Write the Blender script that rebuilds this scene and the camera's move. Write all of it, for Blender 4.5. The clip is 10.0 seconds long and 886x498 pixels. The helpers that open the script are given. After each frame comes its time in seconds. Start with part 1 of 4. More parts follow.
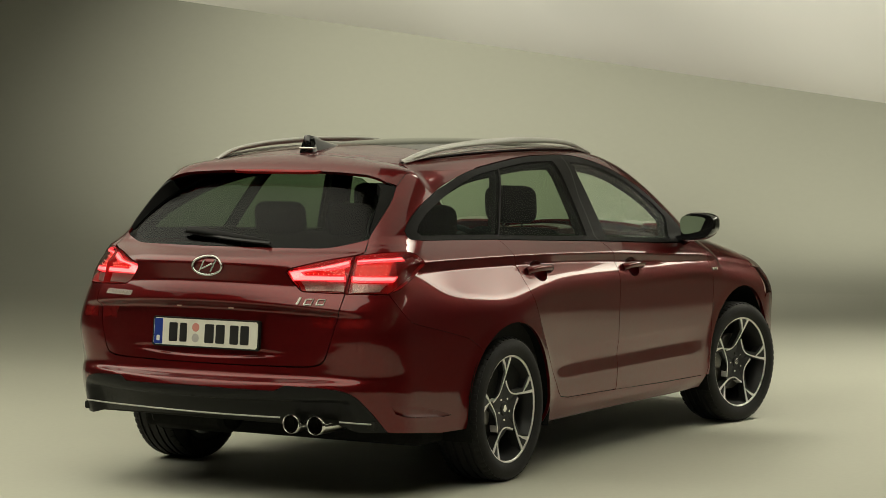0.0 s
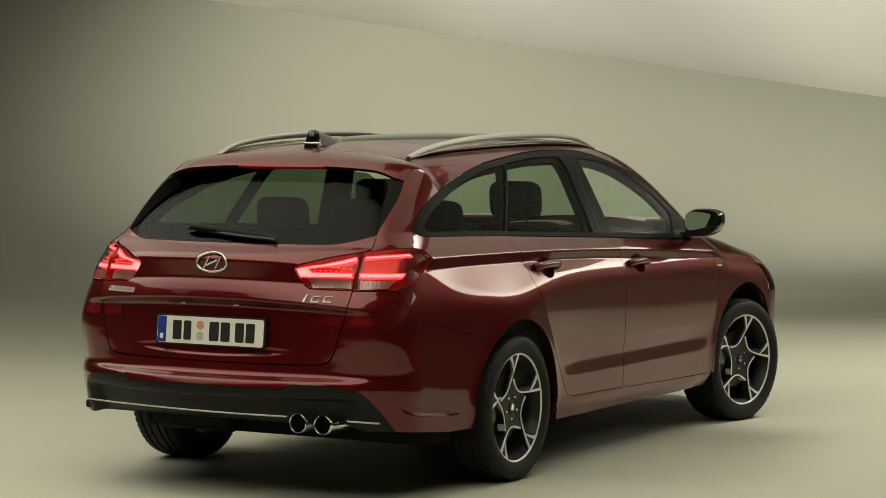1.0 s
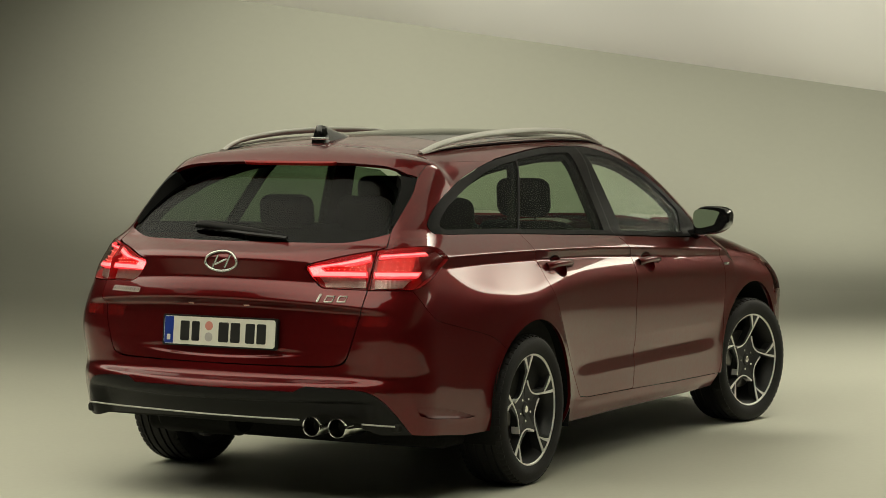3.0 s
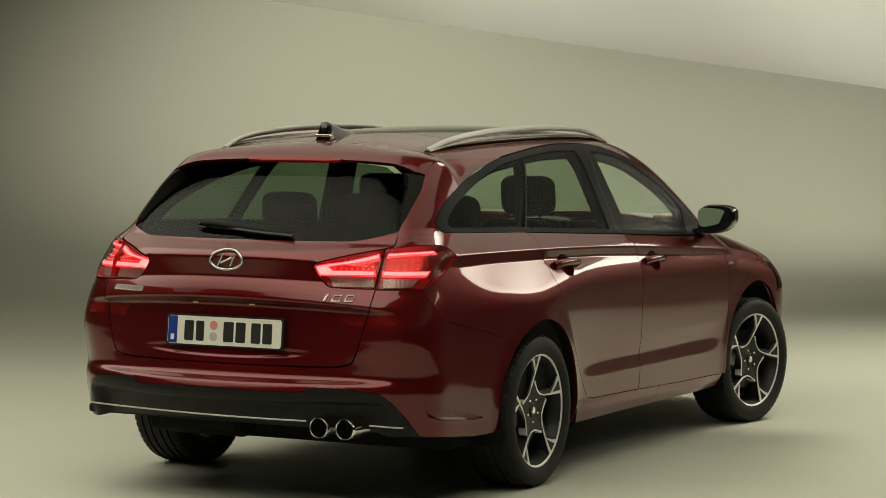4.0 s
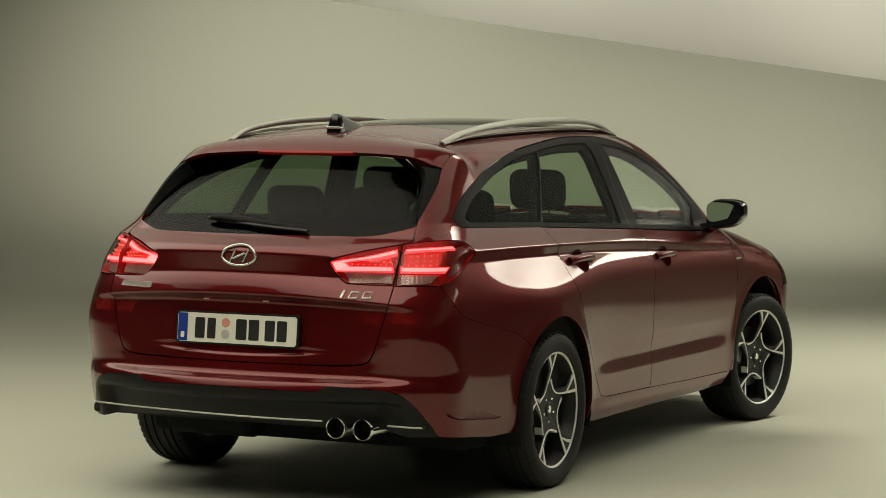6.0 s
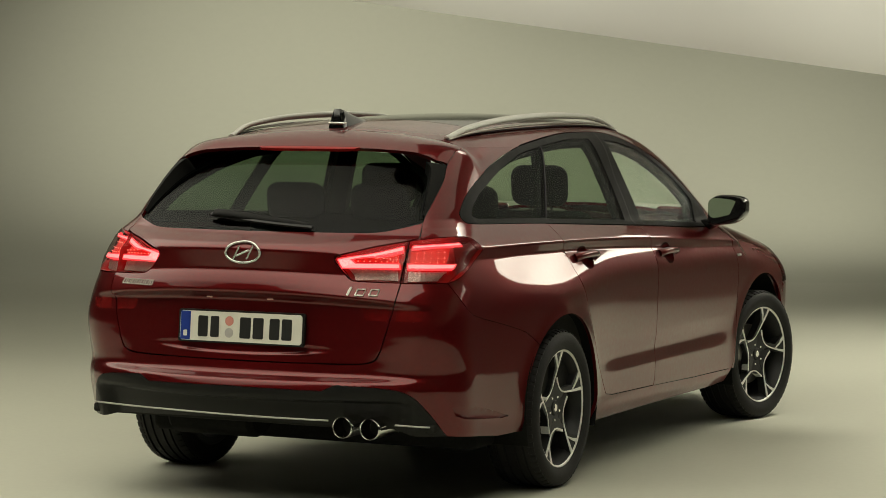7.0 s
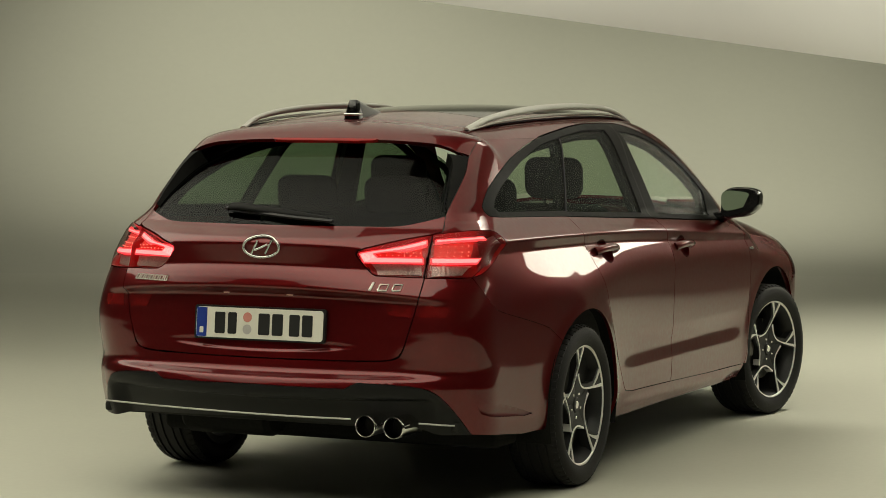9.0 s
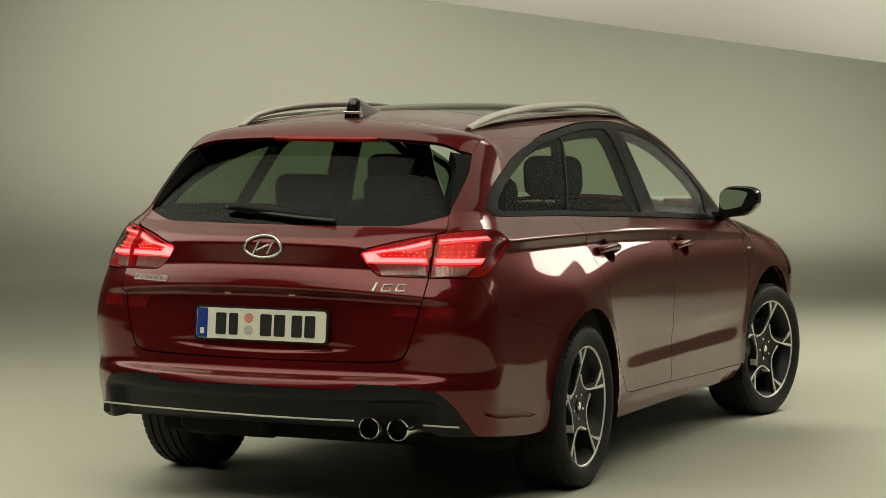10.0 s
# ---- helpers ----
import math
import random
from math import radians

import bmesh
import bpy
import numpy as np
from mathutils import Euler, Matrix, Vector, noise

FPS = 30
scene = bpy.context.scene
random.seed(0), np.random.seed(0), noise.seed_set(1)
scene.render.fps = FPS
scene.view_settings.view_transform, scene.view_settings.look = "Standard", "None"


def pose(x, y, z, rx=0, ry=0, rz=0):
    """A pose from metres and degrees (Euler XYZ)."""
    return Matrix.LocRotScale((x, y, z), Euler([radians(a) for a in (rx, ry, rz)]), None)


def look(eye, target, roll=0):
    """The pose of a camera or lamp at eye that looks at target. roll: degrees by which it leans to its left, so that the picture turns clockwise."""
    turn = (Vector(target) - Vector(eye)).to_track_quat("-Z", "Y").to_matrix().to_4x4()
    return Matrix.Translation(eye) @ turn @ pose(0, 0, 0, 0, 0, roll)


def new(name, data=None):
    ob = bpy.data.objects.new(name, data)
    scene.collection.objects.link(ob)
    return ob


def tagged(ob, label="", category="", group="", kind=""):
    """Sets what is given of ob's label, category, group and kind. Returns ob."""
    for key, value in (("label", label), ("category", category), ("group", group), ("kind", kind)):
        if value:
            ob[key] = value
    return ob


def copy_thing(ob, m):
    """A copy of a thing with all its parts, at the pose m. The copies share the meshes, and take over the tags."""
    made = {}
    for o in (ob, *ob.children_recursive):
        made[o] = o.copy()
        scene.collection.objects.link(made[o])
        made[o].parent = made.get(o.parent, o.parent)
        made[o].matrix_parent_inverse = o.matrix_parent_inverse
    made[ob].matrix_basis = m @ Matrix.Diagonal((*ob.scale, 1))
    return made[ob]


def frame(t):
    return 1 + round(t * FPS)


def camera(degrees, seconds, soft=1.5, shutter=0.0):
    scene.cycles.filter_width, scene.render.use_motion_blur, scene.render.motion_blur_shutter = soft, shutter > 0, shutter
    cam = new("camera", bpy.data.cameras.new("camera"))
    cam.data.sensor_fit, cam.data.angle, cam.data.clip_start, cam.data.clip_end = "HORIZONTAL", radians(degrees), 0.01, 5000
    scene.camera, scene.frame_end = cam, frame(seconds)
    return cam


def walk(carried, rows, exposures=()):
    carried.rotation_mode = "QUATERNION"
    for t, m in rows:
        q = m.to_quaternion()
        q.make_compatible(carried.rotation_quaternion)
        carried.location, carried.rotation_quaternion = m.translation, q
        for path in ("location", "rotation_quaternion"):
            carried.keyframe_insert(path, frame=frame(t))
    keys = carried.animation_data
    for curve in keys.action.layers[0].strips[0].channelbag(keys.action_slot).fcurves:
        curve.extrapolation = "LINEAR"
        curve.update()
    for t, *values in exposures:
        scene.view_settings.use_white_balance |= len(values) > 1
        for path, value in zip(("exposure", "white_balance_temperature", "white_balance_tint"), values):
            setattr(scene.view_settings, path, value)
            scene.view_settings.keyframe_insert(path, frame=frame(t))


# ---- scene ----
cam = camera(21.0, 10.0, soft=0.7)
PATH = [
    (0, (5.734, -9.094, 1.542), (4.748, -7.357, 1.441), 0.3),
    (0.5, (5.632, -9.061, 1.542), (4.656, -7.318, 1.439), 0.4),
    (1, (5.538, -9.031, 1.529), (4.571, -7.284, 1.426), 0.3),
    (1.5, (5.446, -9.006, 1.533), (4.489, -7.253, 1.428), 0.4),
    (2, (5.36, -8.974, 1.521), (4.411, -7.217, 1.417), 0.4),
    (2.5, (5.272, -8.956, 1.511), (4.332, -7.193, 1.408), 0.3),
    (4, (4.998, -8.87, 1.5), (4.087, -7.092, 1.396), 0.4),
    (4.5, (4.91, -8.846, 1.495), (4.008, -7.063, 1.39), 0.4),
    (5, (4.828, -8.825, 1.496), (3.935, -7.038, 1.39), 0.4),
    (5.5, (4.737, -8.806, 1.497), (3.855, -7.015, 1.389), 0.5),
    (7, (4.455, -8.726, 1.472), (3.609, -6.917, 1.363), 0.4),
    (7.5, (4.379, -8.708, 1.469), (3.541, -6.896, 1.359), 0.4),
    (8, (4.297, -8.684, 1.463), (3.468, -6.868, 1.352), 0.4),
    (8.5, (4.217, -8.662, 1.462), (3.396, -6.842, 1.35), 0.4),
    (9, (4.137, -8.638, 1.455), (3.326, -6.814, 1.342), 0.3),
    (9.5, (4.067, -8.616, 1.452), (3.265, -6.787, 1.339), 0.3),
    (10, (3.987, -8.603, 1.453), (3.199, -6.768, 1.339), 0.3),
]
walk(cam, [(t, look(eye, aim, roll)) for t, eye, aim, roll in PATH])

# ---- light: an overhead bank, unseen spots added for backdrop and floor ----
GREY = (1.0, 0.965, 0.79)
world = bpy.data.worlds.new("studio")
world.use_nodes = True
scene.world = world
world.node_tree.nodes["Background"].inputs[0].default_value = (0.5, 0.48, 0.42, 1)
world.node_tree.nodes["Background"].inputs[1].default_value = 0.05


def lamp(name, kind, eye, target, watts, color=GREY, roll=0, **more):
    data = bpy.data.lights.new(name, kind)
    data.energy, data.color = watts, color
    for key, value in more.items():
        if key == "size": data.size = value
        elif key == "size_y": data.shape, data.size_y = "RECTANGLE", value
        elif key == "spot": data.spot_size, data.spot_blend = radians(value), 1.0
        elif key == "soft": data.shadow_soft_size = value
    ob = new(name, data)
    ob.matrix_world = look(eye, target, roll)
    return ob


# unseen spots, added to brighten the backdrop and the floor
lamp("backdrop_fill", "SPOT", (-7.1, 11.4, 6.9), (-9.2, 16.2, 0.0), 960, spot=80, soft=0.5)
lamp("backdrop_side_fill", "SPOT", (-2.0, 13.4, 4.4), (-3.6, 17.2, 0.0), 420, spot=100, soft=0.5)
lamp("far_floor_fill", "SPOT", (-3.6, 9.4, 6.5), (-5.4, 14.2, 0.0), 680, spot=108, soft=0.5)
lamp("front_floor_fill", "SPOT", (2.5, 6.0, 7.0), (2.4, 5.3, 0.0), 1660, spot=98, soft=0.8)


# ---- materials ----
def shade(name, color, rough=0.5, metal=0.0, coat=0.0, bump=0.0, scale=40, vary=0.12, spec=0.5, rough_vary=0.06):
    """A surface with fine grain and larger uneven patches."""
    m = bpy.data.materials.new(name)
    m.use_nodes = True
    nodes, links = m.node_tree.nodes, m.node_tree.links
    p = nodes["Principled BSDF"]
    p.inputs["Metallic"].default_value, p.inputs["Specular IOR Level"].default_value = metal, spec
    p.inputs["Coat Weight"].default_value, p.inputs["Coat Roughness"].default_value = coat, 0.03
    at = nodes.new("ShaderNodeTexCoord")
    fine, wide = nodes.new("ShaderNodeTexNoise"), nodes.new("ShaderNodeTexNoise")
    fine.inputs["Scale"].default_value, wide.inputs["Scale"].default_value = scale, max(scale / 18, 0.4)
    fine.inputs["Detail"].default_value = 4
    for n in (fine, wide):
        links.new(at.outputs["Object"], n.inputs["Vector"])
    add = nodes.new("ShaderNodeMath")
    add.operation = "ADD"
    links.new(fine.outputs[0], add.inputs[0]), links.new(wide.outputs[0], add.inputs[1])
    ramp = nodes.new("ShaderNodeMapRange")
    ramp.inputs[1].default_value, ramp.inputs[2].default_value = 0.6, 1.4
    ramp.inputs[3].default_value, ramp.inputs[4].default_value = 1 - vary, 1 + vary
    links.new(add.outputs[0], ramp.inputs[0])
    mix = nodes.new("ShaderNodeVectorMath")
    mix.operation = "SCALE"
    mix.inputs[0].default_value = color
    links.new(ramp.outputs[0], mix.inputs["Scale"])
    links.new(mix.outputs[0], p.inputs["Base Color"])
    gloss = nodes.new("ShaderNodeMapRange")
    gloss.inputs[3].default_value, gloss.inputs[4].default_value = max(rough - rough_vary, 0.01), rough + rough_vary
    links.new(wide.outputs[0], gloss.inputs[0]), links.new(gloss.outputs[0], p.inputs["Roughness"])
    if bump:
        b = nodes.new("ShaderNodeBump")
        b.inputs["Strength"].default_value, b.inputs["Distance"].default_value = bump, 0.002
        links.new(fine.outputs[0], b.inputs["Height"]), links.new(b.outputs[0], p.inputs["Normal"])
    return m


def pane_mat(name, tint, gloss=1.0, rough=0.06):
    """Thin glass: tinted see-through with a mirror gloss."""
    m = bpy.data.materials.new(name)
    m.use_nodes = True
    nodes, links = m.node_tree.nodes, m.node_tree.links
    nodes.remove(nodes["Principled BSDF"])
    see, shine, mix, fres, power, ramp = (nodes.new("ShaderNode" + k) for k in ("BsdfTransparent", "BsdfGlossy", "MixShader", "LayerWeight", "Math", "MapRange"))
    see.inputs[0].default_value = (*tint, 1)
    shine.inputs["Roughness"].default_value = rough
    shine.inputs["Color"].default_value = (gloss, gloss, gloss, 1)
    fres.inputs[0].default_value, power.operation, power.inputs[1].default_value = 0.5, "POWER", 5.0
    ramp.inputs[3].default_value, ramp.inputs[4].default_value = 0.05, 1.0
    links.new(fres.outputs["Facing"], power.inputs[0]), links.new(power.outputs[0], ramp.inputs[0]), links.new(ramp.outputs[0], mix.inputs[0])
    links.new(see.outputs[0], mix.inputs[1]), links.new(shine.outputs[0], mix.inputs[2])
    links.new(mix.outputs[0], nodes["Material Output"].inputs[0])
    return m


def glow_mat(name, color, power, uneven=0.0, scale=1.0):
    m = bpy.data.materials.new(name)
    m.use_nodes = True
    nodes, links = m.node_tree.nodes, m.node_tree.links
    p = nodes["Principled BSDF"]
    p.inputs["Base Color"].default_value = (*[c * 0.5 for c in color], 1)
    p.inputs["Emission Color"].default_value, p.inputs["Emission Strength"].default_value = (*color, 1), power
    if uneven:
        at, n, r = nodes.new("ShaderNodeTexCoord"), nodes.new("ShaderNodeTexNoise"), nodes.new("ShaderNodeMapRange")
        n.inputs["Scale"].default_value, n.inputs["Detail"].default_value = scale, 1.0
        r.inputs[1].default_value, r.inputs[2].default_value = 0.3, 0.7
        r.inputs[3].default_value, r.inputs[4].default_value = power * (1 - uneven), power * (1 + uneven)
        links.new(at.outputs["Object"], n.inputs["Vector"]), links.new(n.outputs[0], r.inputs[0])
        links.new(r.outputs[0], p.inputs["Emission Strength"])
    return m


PAINT = shade("red_paint", (0.112, 0.0064, 0.0072), 0.36, 0.65, 0.95, scale=900, vary=0.08, spec=0.0)
BLACK_GLOSS = shade("black_gloss", (0.008, 0.008, 0.008), 0.08, coat=0.5, vary=0.1)
BLACK = shade("black_plastic", (0.011, 0.011, 0.0105), 0.42, bump=0.25, scale=600, vary=0.2, spec=0.25)
RUBBER = shade("tyre_rubber", (0.014, 0.0135, 0.013), 0.62, bump=0.3, scale=220, vary=0.25, spec=0.25)
SEAL = shade("rubber_seal", (0.008, 0.008, 0.008), 0.5)
CHROME = shade("chrome", (0.78, 0.77, 0.74), 0.08, 1.0, vary=0.03, rough_vary=0.03)
BADGE = shade("badge_chrome", (0.62, 0.61, 0.58), 0.26, 0.8, vary=0.04)
SATIN = shade("satin_aluminium", (0.52, 0.51, 0.47), 0.42, 0.2, scale=300, vary=0.06)
MACHINED = shade("machined_alloy", (0.90, 0.88, 0.83), 0.34, 0.3, scale=200, vary=0.08)
ALLOY_DARK = shade("dark_alloy_paint", (0.014, 0.014, 0.014), 0.5, 0.0, 0.1, vary=0.15, spec=0.3)
DISC = shade("brake_disc_steel", (0.20, 0.19, 0.175), 0.4, 1.0, scale=120, vary=0.2)
CLOTH = shade("seat_cloth", (0.025, 0.024, 0.022), 0.85, scale=60, vary=0.25, spec=0.1)
LINING = shade("cabin_lining", (0.02, 0.02, 0.018), 0.8, scale=60, vary=0.2, spec=0.1)
HEADLINER = shade("headliner_cloth", (0.045, 0.043, 0.038), 0.9, scale=60, vary=0.15, spec=0.1)
UNDER = shade("underbody", (0.012, 0.012, 0.011), 0.8, bump=0.3, scale=80, vary=0.3, spec=0.08)
GLASS_DARK = pane_mat("privacy_glass", (0.175, 0.235, 0.17), 0.25, 0.02)
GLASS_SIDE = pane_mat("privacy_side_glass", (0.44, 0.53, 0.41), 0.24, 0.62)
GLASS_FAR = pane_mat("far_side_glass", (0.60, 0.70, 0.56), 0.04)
GLASS = pane_mat("clear_tinted_glass", (0.84, 0.92, 0.83), 0.50, 0.55)
SCREEN = pane_mat("windscreen_glass", (0.84, 0.92, 0.83), 0.08)
ROOF_GLASS = shade("roof_glass", (0.006, 0.007, 0.006), 0.04, spec=0.7)
LENS_CLEAR = pane_mat("clear_lens", (0.88, 0.78, 0.76), 0.28, 0.03)
SKIRT = shade("skirt_plastic", (0.009, 0.009, 0.0085), 0.40, bump=0.25, scale=600, vary=0.2, spec=0.20)
LAMP_CORE = glow_mat("lamp_core_glow", (1.0, 0.28, 0.27), 1.9)
TRIM_BLACK = shade("window_trim_black", (0.005, 0.005, 0.0046), 0.45, bump=0.1, scale=400, vary=0.15, spec=0.09)
LAMP_DARK = shade("lamp_dark_end", (0.14, 0.006, 0.006), 0.4, spec=0.2)
PLATE_LIGHT = glow_mat("plate_light_glow", (1.0, 0.55, 0.4), 0.10)
MIRROR = shade("mirror_glass", (0.19, 0.235, 0.19), 0.015, 1.0, vary=0.01, rough_vary=0.01)
LAMP_GREY = shade("lamp_reflector", (0.55, 0.50, 0.47), 0.3, 0.6, vary=0.5, scale=160)
RED_HOUSING = shade("lamp_housing_red", (0.34, 0.012, 0.012), 0.3, coat=0.4)
LAMP_GLOW = glow_mat("lamp_glow", (1.0, 0.055, 0.065), 1.7)
LED_GLOW = glow_mat("led_glow", (1.0, 0.02, 0.012), 0.38, 0.5, 90)
LAMP_TIP = glow_mat("lamp_tip_glow", (1.0, 0.42, 0.40), 1.6)
LED_SPOT = glow_mat("led_spot", (1.0, 0.30, 0.22), 1.3)
STOP_RED = shade("stop_lamp_red", (0.26, 0.007, 0.006), 0.35, spec=0.2)
REFLECTOR = shade("red_reflector", (0.13, 0.005, 0.005), 0.12, coat=1.0, scale=500, vary=0.3)
PLATE_WHITE = shade("plate_white", (0.70, 0.68, 0.60), 0.35, vary=0.04)
PLATE_BLUE = shade("plate_blue", (0.01, 0.035, 0.25), 0.35, vary=0.05)
PLATE_BLACK = shade("plate_black", (0.012, 0.012, 0.012), 0.4)
SEAL_RED = shade("stamp_red", (0.55, 0.22, 0.18), 0.5)
SEAL_GREY = shade("stamp_grey", (0.42, 0.40, 0.38), 0.5)
STUDIO_FLOOR = shade("studio_floor", (0.482, 0.482, 0.405), 0.55, bump=0.05, scale=30, vary=0.035, spec=0.14)
STUDIO_WALL = shade("studio_wall", (0.475, 0.477, 0.402), 0.55, bump=0.05, scale=12, vary=0.02, spec=0.14)
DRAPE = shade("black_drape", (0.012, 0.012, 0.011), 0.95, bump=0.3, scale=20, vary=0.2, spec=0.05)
STUDIO_DARK = shade("studio_dark_wall", (0.075, 0.072, 0.062), 0.9, vary=0.05, scale=6)
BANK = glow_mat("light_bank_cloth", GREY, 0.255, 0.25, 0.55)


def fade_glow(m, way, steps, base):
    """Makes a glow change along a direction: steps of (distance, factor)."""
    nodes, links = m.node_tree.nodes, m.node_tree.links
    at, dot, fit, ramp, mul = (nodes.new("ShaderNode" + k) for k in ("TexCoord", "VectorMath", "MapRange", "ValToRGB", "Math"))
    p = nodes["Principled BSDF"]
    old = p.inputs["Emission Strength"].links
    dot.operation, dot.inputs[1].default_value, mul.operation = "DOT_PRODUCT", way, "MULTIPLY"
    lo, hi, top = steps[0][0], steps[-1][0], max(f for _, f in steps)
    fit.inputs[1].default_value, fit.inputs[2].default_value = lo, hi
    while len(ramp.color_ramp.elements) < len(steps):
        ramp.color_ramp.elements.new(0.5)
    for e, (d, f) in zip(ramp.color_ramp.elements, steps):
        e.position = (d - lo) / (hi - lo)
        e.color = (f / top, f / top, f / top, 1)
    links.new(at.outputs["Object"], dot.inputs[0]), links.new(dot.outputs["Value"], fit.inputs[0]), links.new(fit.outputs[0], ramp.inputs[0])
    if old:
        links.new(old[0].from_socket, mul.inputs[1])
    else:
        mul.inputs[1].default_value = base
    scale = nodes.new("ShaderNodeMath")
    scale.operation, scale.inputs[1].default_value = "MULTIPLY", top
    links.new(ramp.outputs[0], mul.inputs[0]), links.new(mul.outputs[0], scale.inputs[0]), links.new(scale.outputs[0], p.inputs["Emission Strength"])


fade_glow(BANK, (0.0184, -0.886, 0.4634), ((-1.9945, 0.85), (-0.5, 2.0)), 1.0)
# glow of the unseen strip, graded to shape highlights on haunch and doors
STRIP = glow_mat("highlight_panel_cloth", GREY, 1.0)
fade_glow(STRIP, (0.0, 0.0, 1.0), ((2.7, 6.5), (3.0, 6.5), (3.5, 3.0), (4.8, 1.7)), 1.0)
fade_glow(STRIP, (0.795, -0.606, 0.0), ((-3.4, 1.0), (0.4, 1.0), (3.6, 0.30)), 1.0)
# glow of the unseen soft box, graded to suit reflections in the tail
SOFTBOX = glow_mat("overhead_fill_cloth", GREY, 1.0)
fade_glow(SOFTBOX, (0.35, 0.937, 0.0), ((-11.5, 0.4), (-8.0, 1.5), (-4.5, 2.3), (-1.8, 1.9), (0.2, 1.4), (1.0, 0.6), (1.6, 0.5)), 1.0)
FRAME_GREY = shade("frame_grey", (0.2, 0.2, 0.19), 0.5, 0.6)


# ---- the car's outer skin: x to its right, y forward, z up; rear axle at y = 0 ----
def spline(xs, ys):
    """A natural cubic through the points, straight beyond its ends."""
    xs, ys = np.array(xs, float), np.array(ys, float)
    n, h = len(xs), np.diff(xs)
    a = np.eye(n)
    r = np.zeros(n)
    for i in range(1, n - 1):
        a[i, i - 1:i + 2] = h[i - 1], 2 * (h[i - 1] + h[i]), h[i]
        r[i] = 3 * ((ys[i + 1] - ys[i]) / h[i] - (ys[i] - ys[i - 1]) / h[i - 1])
    c = np.linalg.solve(a, r)
    b = (ys[1:] - ys[:-1]) / h - h * (2 * c[:-1] + c[1:]) / 3
    d = (c[1:] - c[:-1]) / (3 * h)
    end = b[-1] + 2 * c[-2] * h[-1] + 3 * d[-1] * h[-1] ** 2

    def f(x):
        x = np.asarray(x, float)
        i = np.clip(np.searchsorted(xs, x) - 1, 0, n - 2)
        t = np.clip(x, xs[0], xs[-1]) - xs[i]
        y = ys[i] + t * (b[i] + t * (c[i] + t * d[i]))
        return y + np.minimum(x - xs[0], 0) * b[0] + np.maximum(x - xs[-1], 0) * end
    return f


def rounded(xs, ys, r=0.0045):
    """Straight lines through the points, their corners rounded over about r."""
    fine = np.arange(xs[0], xs[-1] + 1e-9, 0.001)
    k = np.exp(-0.5 * (np.arange(-30, 31) * 0.001 / r) ** 2)
    soft = np.convolve(np.pad(np.interp(fine, xs, ys), 30, "reflect", reflect_type="odd"), k / k.sum(), "valid")
    return lambda x: np.interp(x, fine, soft)


def smooth_max(a, b, k):
    h = np.maximum(k - np.abs(a - b), 0) / k
    return np.maximum(a, b) + h * h * k * 0.25


def step(a, b, x):
    t = np.clip((x - a) / (b - a), 0, 1)
    return t * t * (3 - 2 * t)


# lines along the side, as functions of y
belt_z = spline([-1, -0.43, 0.29, 1.09, 1.83, 2.2, 3.6], [1.10, 1.088, 1.058, 1.037, 1.008, 0.995, 0.9])
crease_z = spline([-1.2, -0.52, 0.35, 1.2, 2.0, 2.64, 3.2, 3.6], [0.985, 0.985, 0.978, 0.953, 0.912, 0.868, 0.80, 0.74])
crease_x = spline([-1.2, -0.52, 0.35, 1.2, 2.0, 2.64, 3.2, 3.6], [0.77, 0.785, 0.808, 0.82, 0.838, 0.85, 0.835, 0.79])
belt_x = spline([-1, -0.43, 0.29, 1.09, 1.83, 2.2, 3.6], [0.70, 0.715, 0.742, 0.755, 0.75, 0.745, 0.72])
rail_x = spline([-1, -0.3, 0.3, 1.1, 1.7, 2.4], [0.60, 0.612, 0.62, 0.622, 0.612, 0.59])
waist_x = spline([-1.2, -0.5, -0.2, 0.05, 0.6, 1.2, 2.0, 2.65, 3.2, 3.6], [0.80, 0.830, 0.858, 0.874, 0.864, 0.86, 0.866, 0.886, 0.875, 0.83])
low_x = spline([-1.2, -0.5, -0.2, 0.05, 0.6, 1.2, 2.0, 2.65, 3.2, 3.6], [0.80, 0.828, 0.853, 0.867, 0.857, 0.855, 0.86, 0.878, 0.865, 0.82])
roof_z = spline([-0.55, -0.25, 0.3, 0.9, 1.4, 1.75, 2.1, 2.5], [1.375, 1.430, 1.479, 1.496, 1.485, 1.43, 1.28, 1.045])
hood_z = spline([2.3, 2.6, 3.0, 3.3, 3.5], [1.06, 1.05, 0.99, 0.89, 0.74])
rear_y = rounded([0.2, 0.30, 0.36, 0.42, 0.45, 0.48, 0.505, 0.52, 0.535, 0.553, 0.557, 0.58, 0.66, 0.75, 0.797, 0.807, 0.821, 0.829, 0.86, 0.88, 0.895, 0.905, 0.985, 0.993, 1.003, 1.012, 1.035, 1.046, 1.08],
                 [-0.98, -1.03, -1.06, -1.083, -1.085, -1.083, -1.072, -1.040, -1.030, -1.0255, -1.0245, -1.018, -1.001, -0.991, -0.987, -0.996, -1.026, -1.031, -1.021, -1.0125, -1.005, -0.998, -1.002, -0.997, -0.984, -0.964, -0.911, -0.8925, -0.8494])
rear_soft = rounded([0.2, 0.30, 0.42, 0.485, 0.52, 0.60, 0.80, 0.88, 1.0, 1.04, 1.08], [-0.99, -1.05, -1.085, -1.082, -1.048, -1.036, -1.02, -1.02, -0.985, -0.91, -0.8494], 0.02)
rear_k = spline([0.2, 0.48, 0.7, 1.0, 1.08, 1.15, 1.21, 1.3, 1.4], [0.36, 0.36, 0.24, 0.42, 0.39, 0.27, 0.18, 0.085, 0.04])


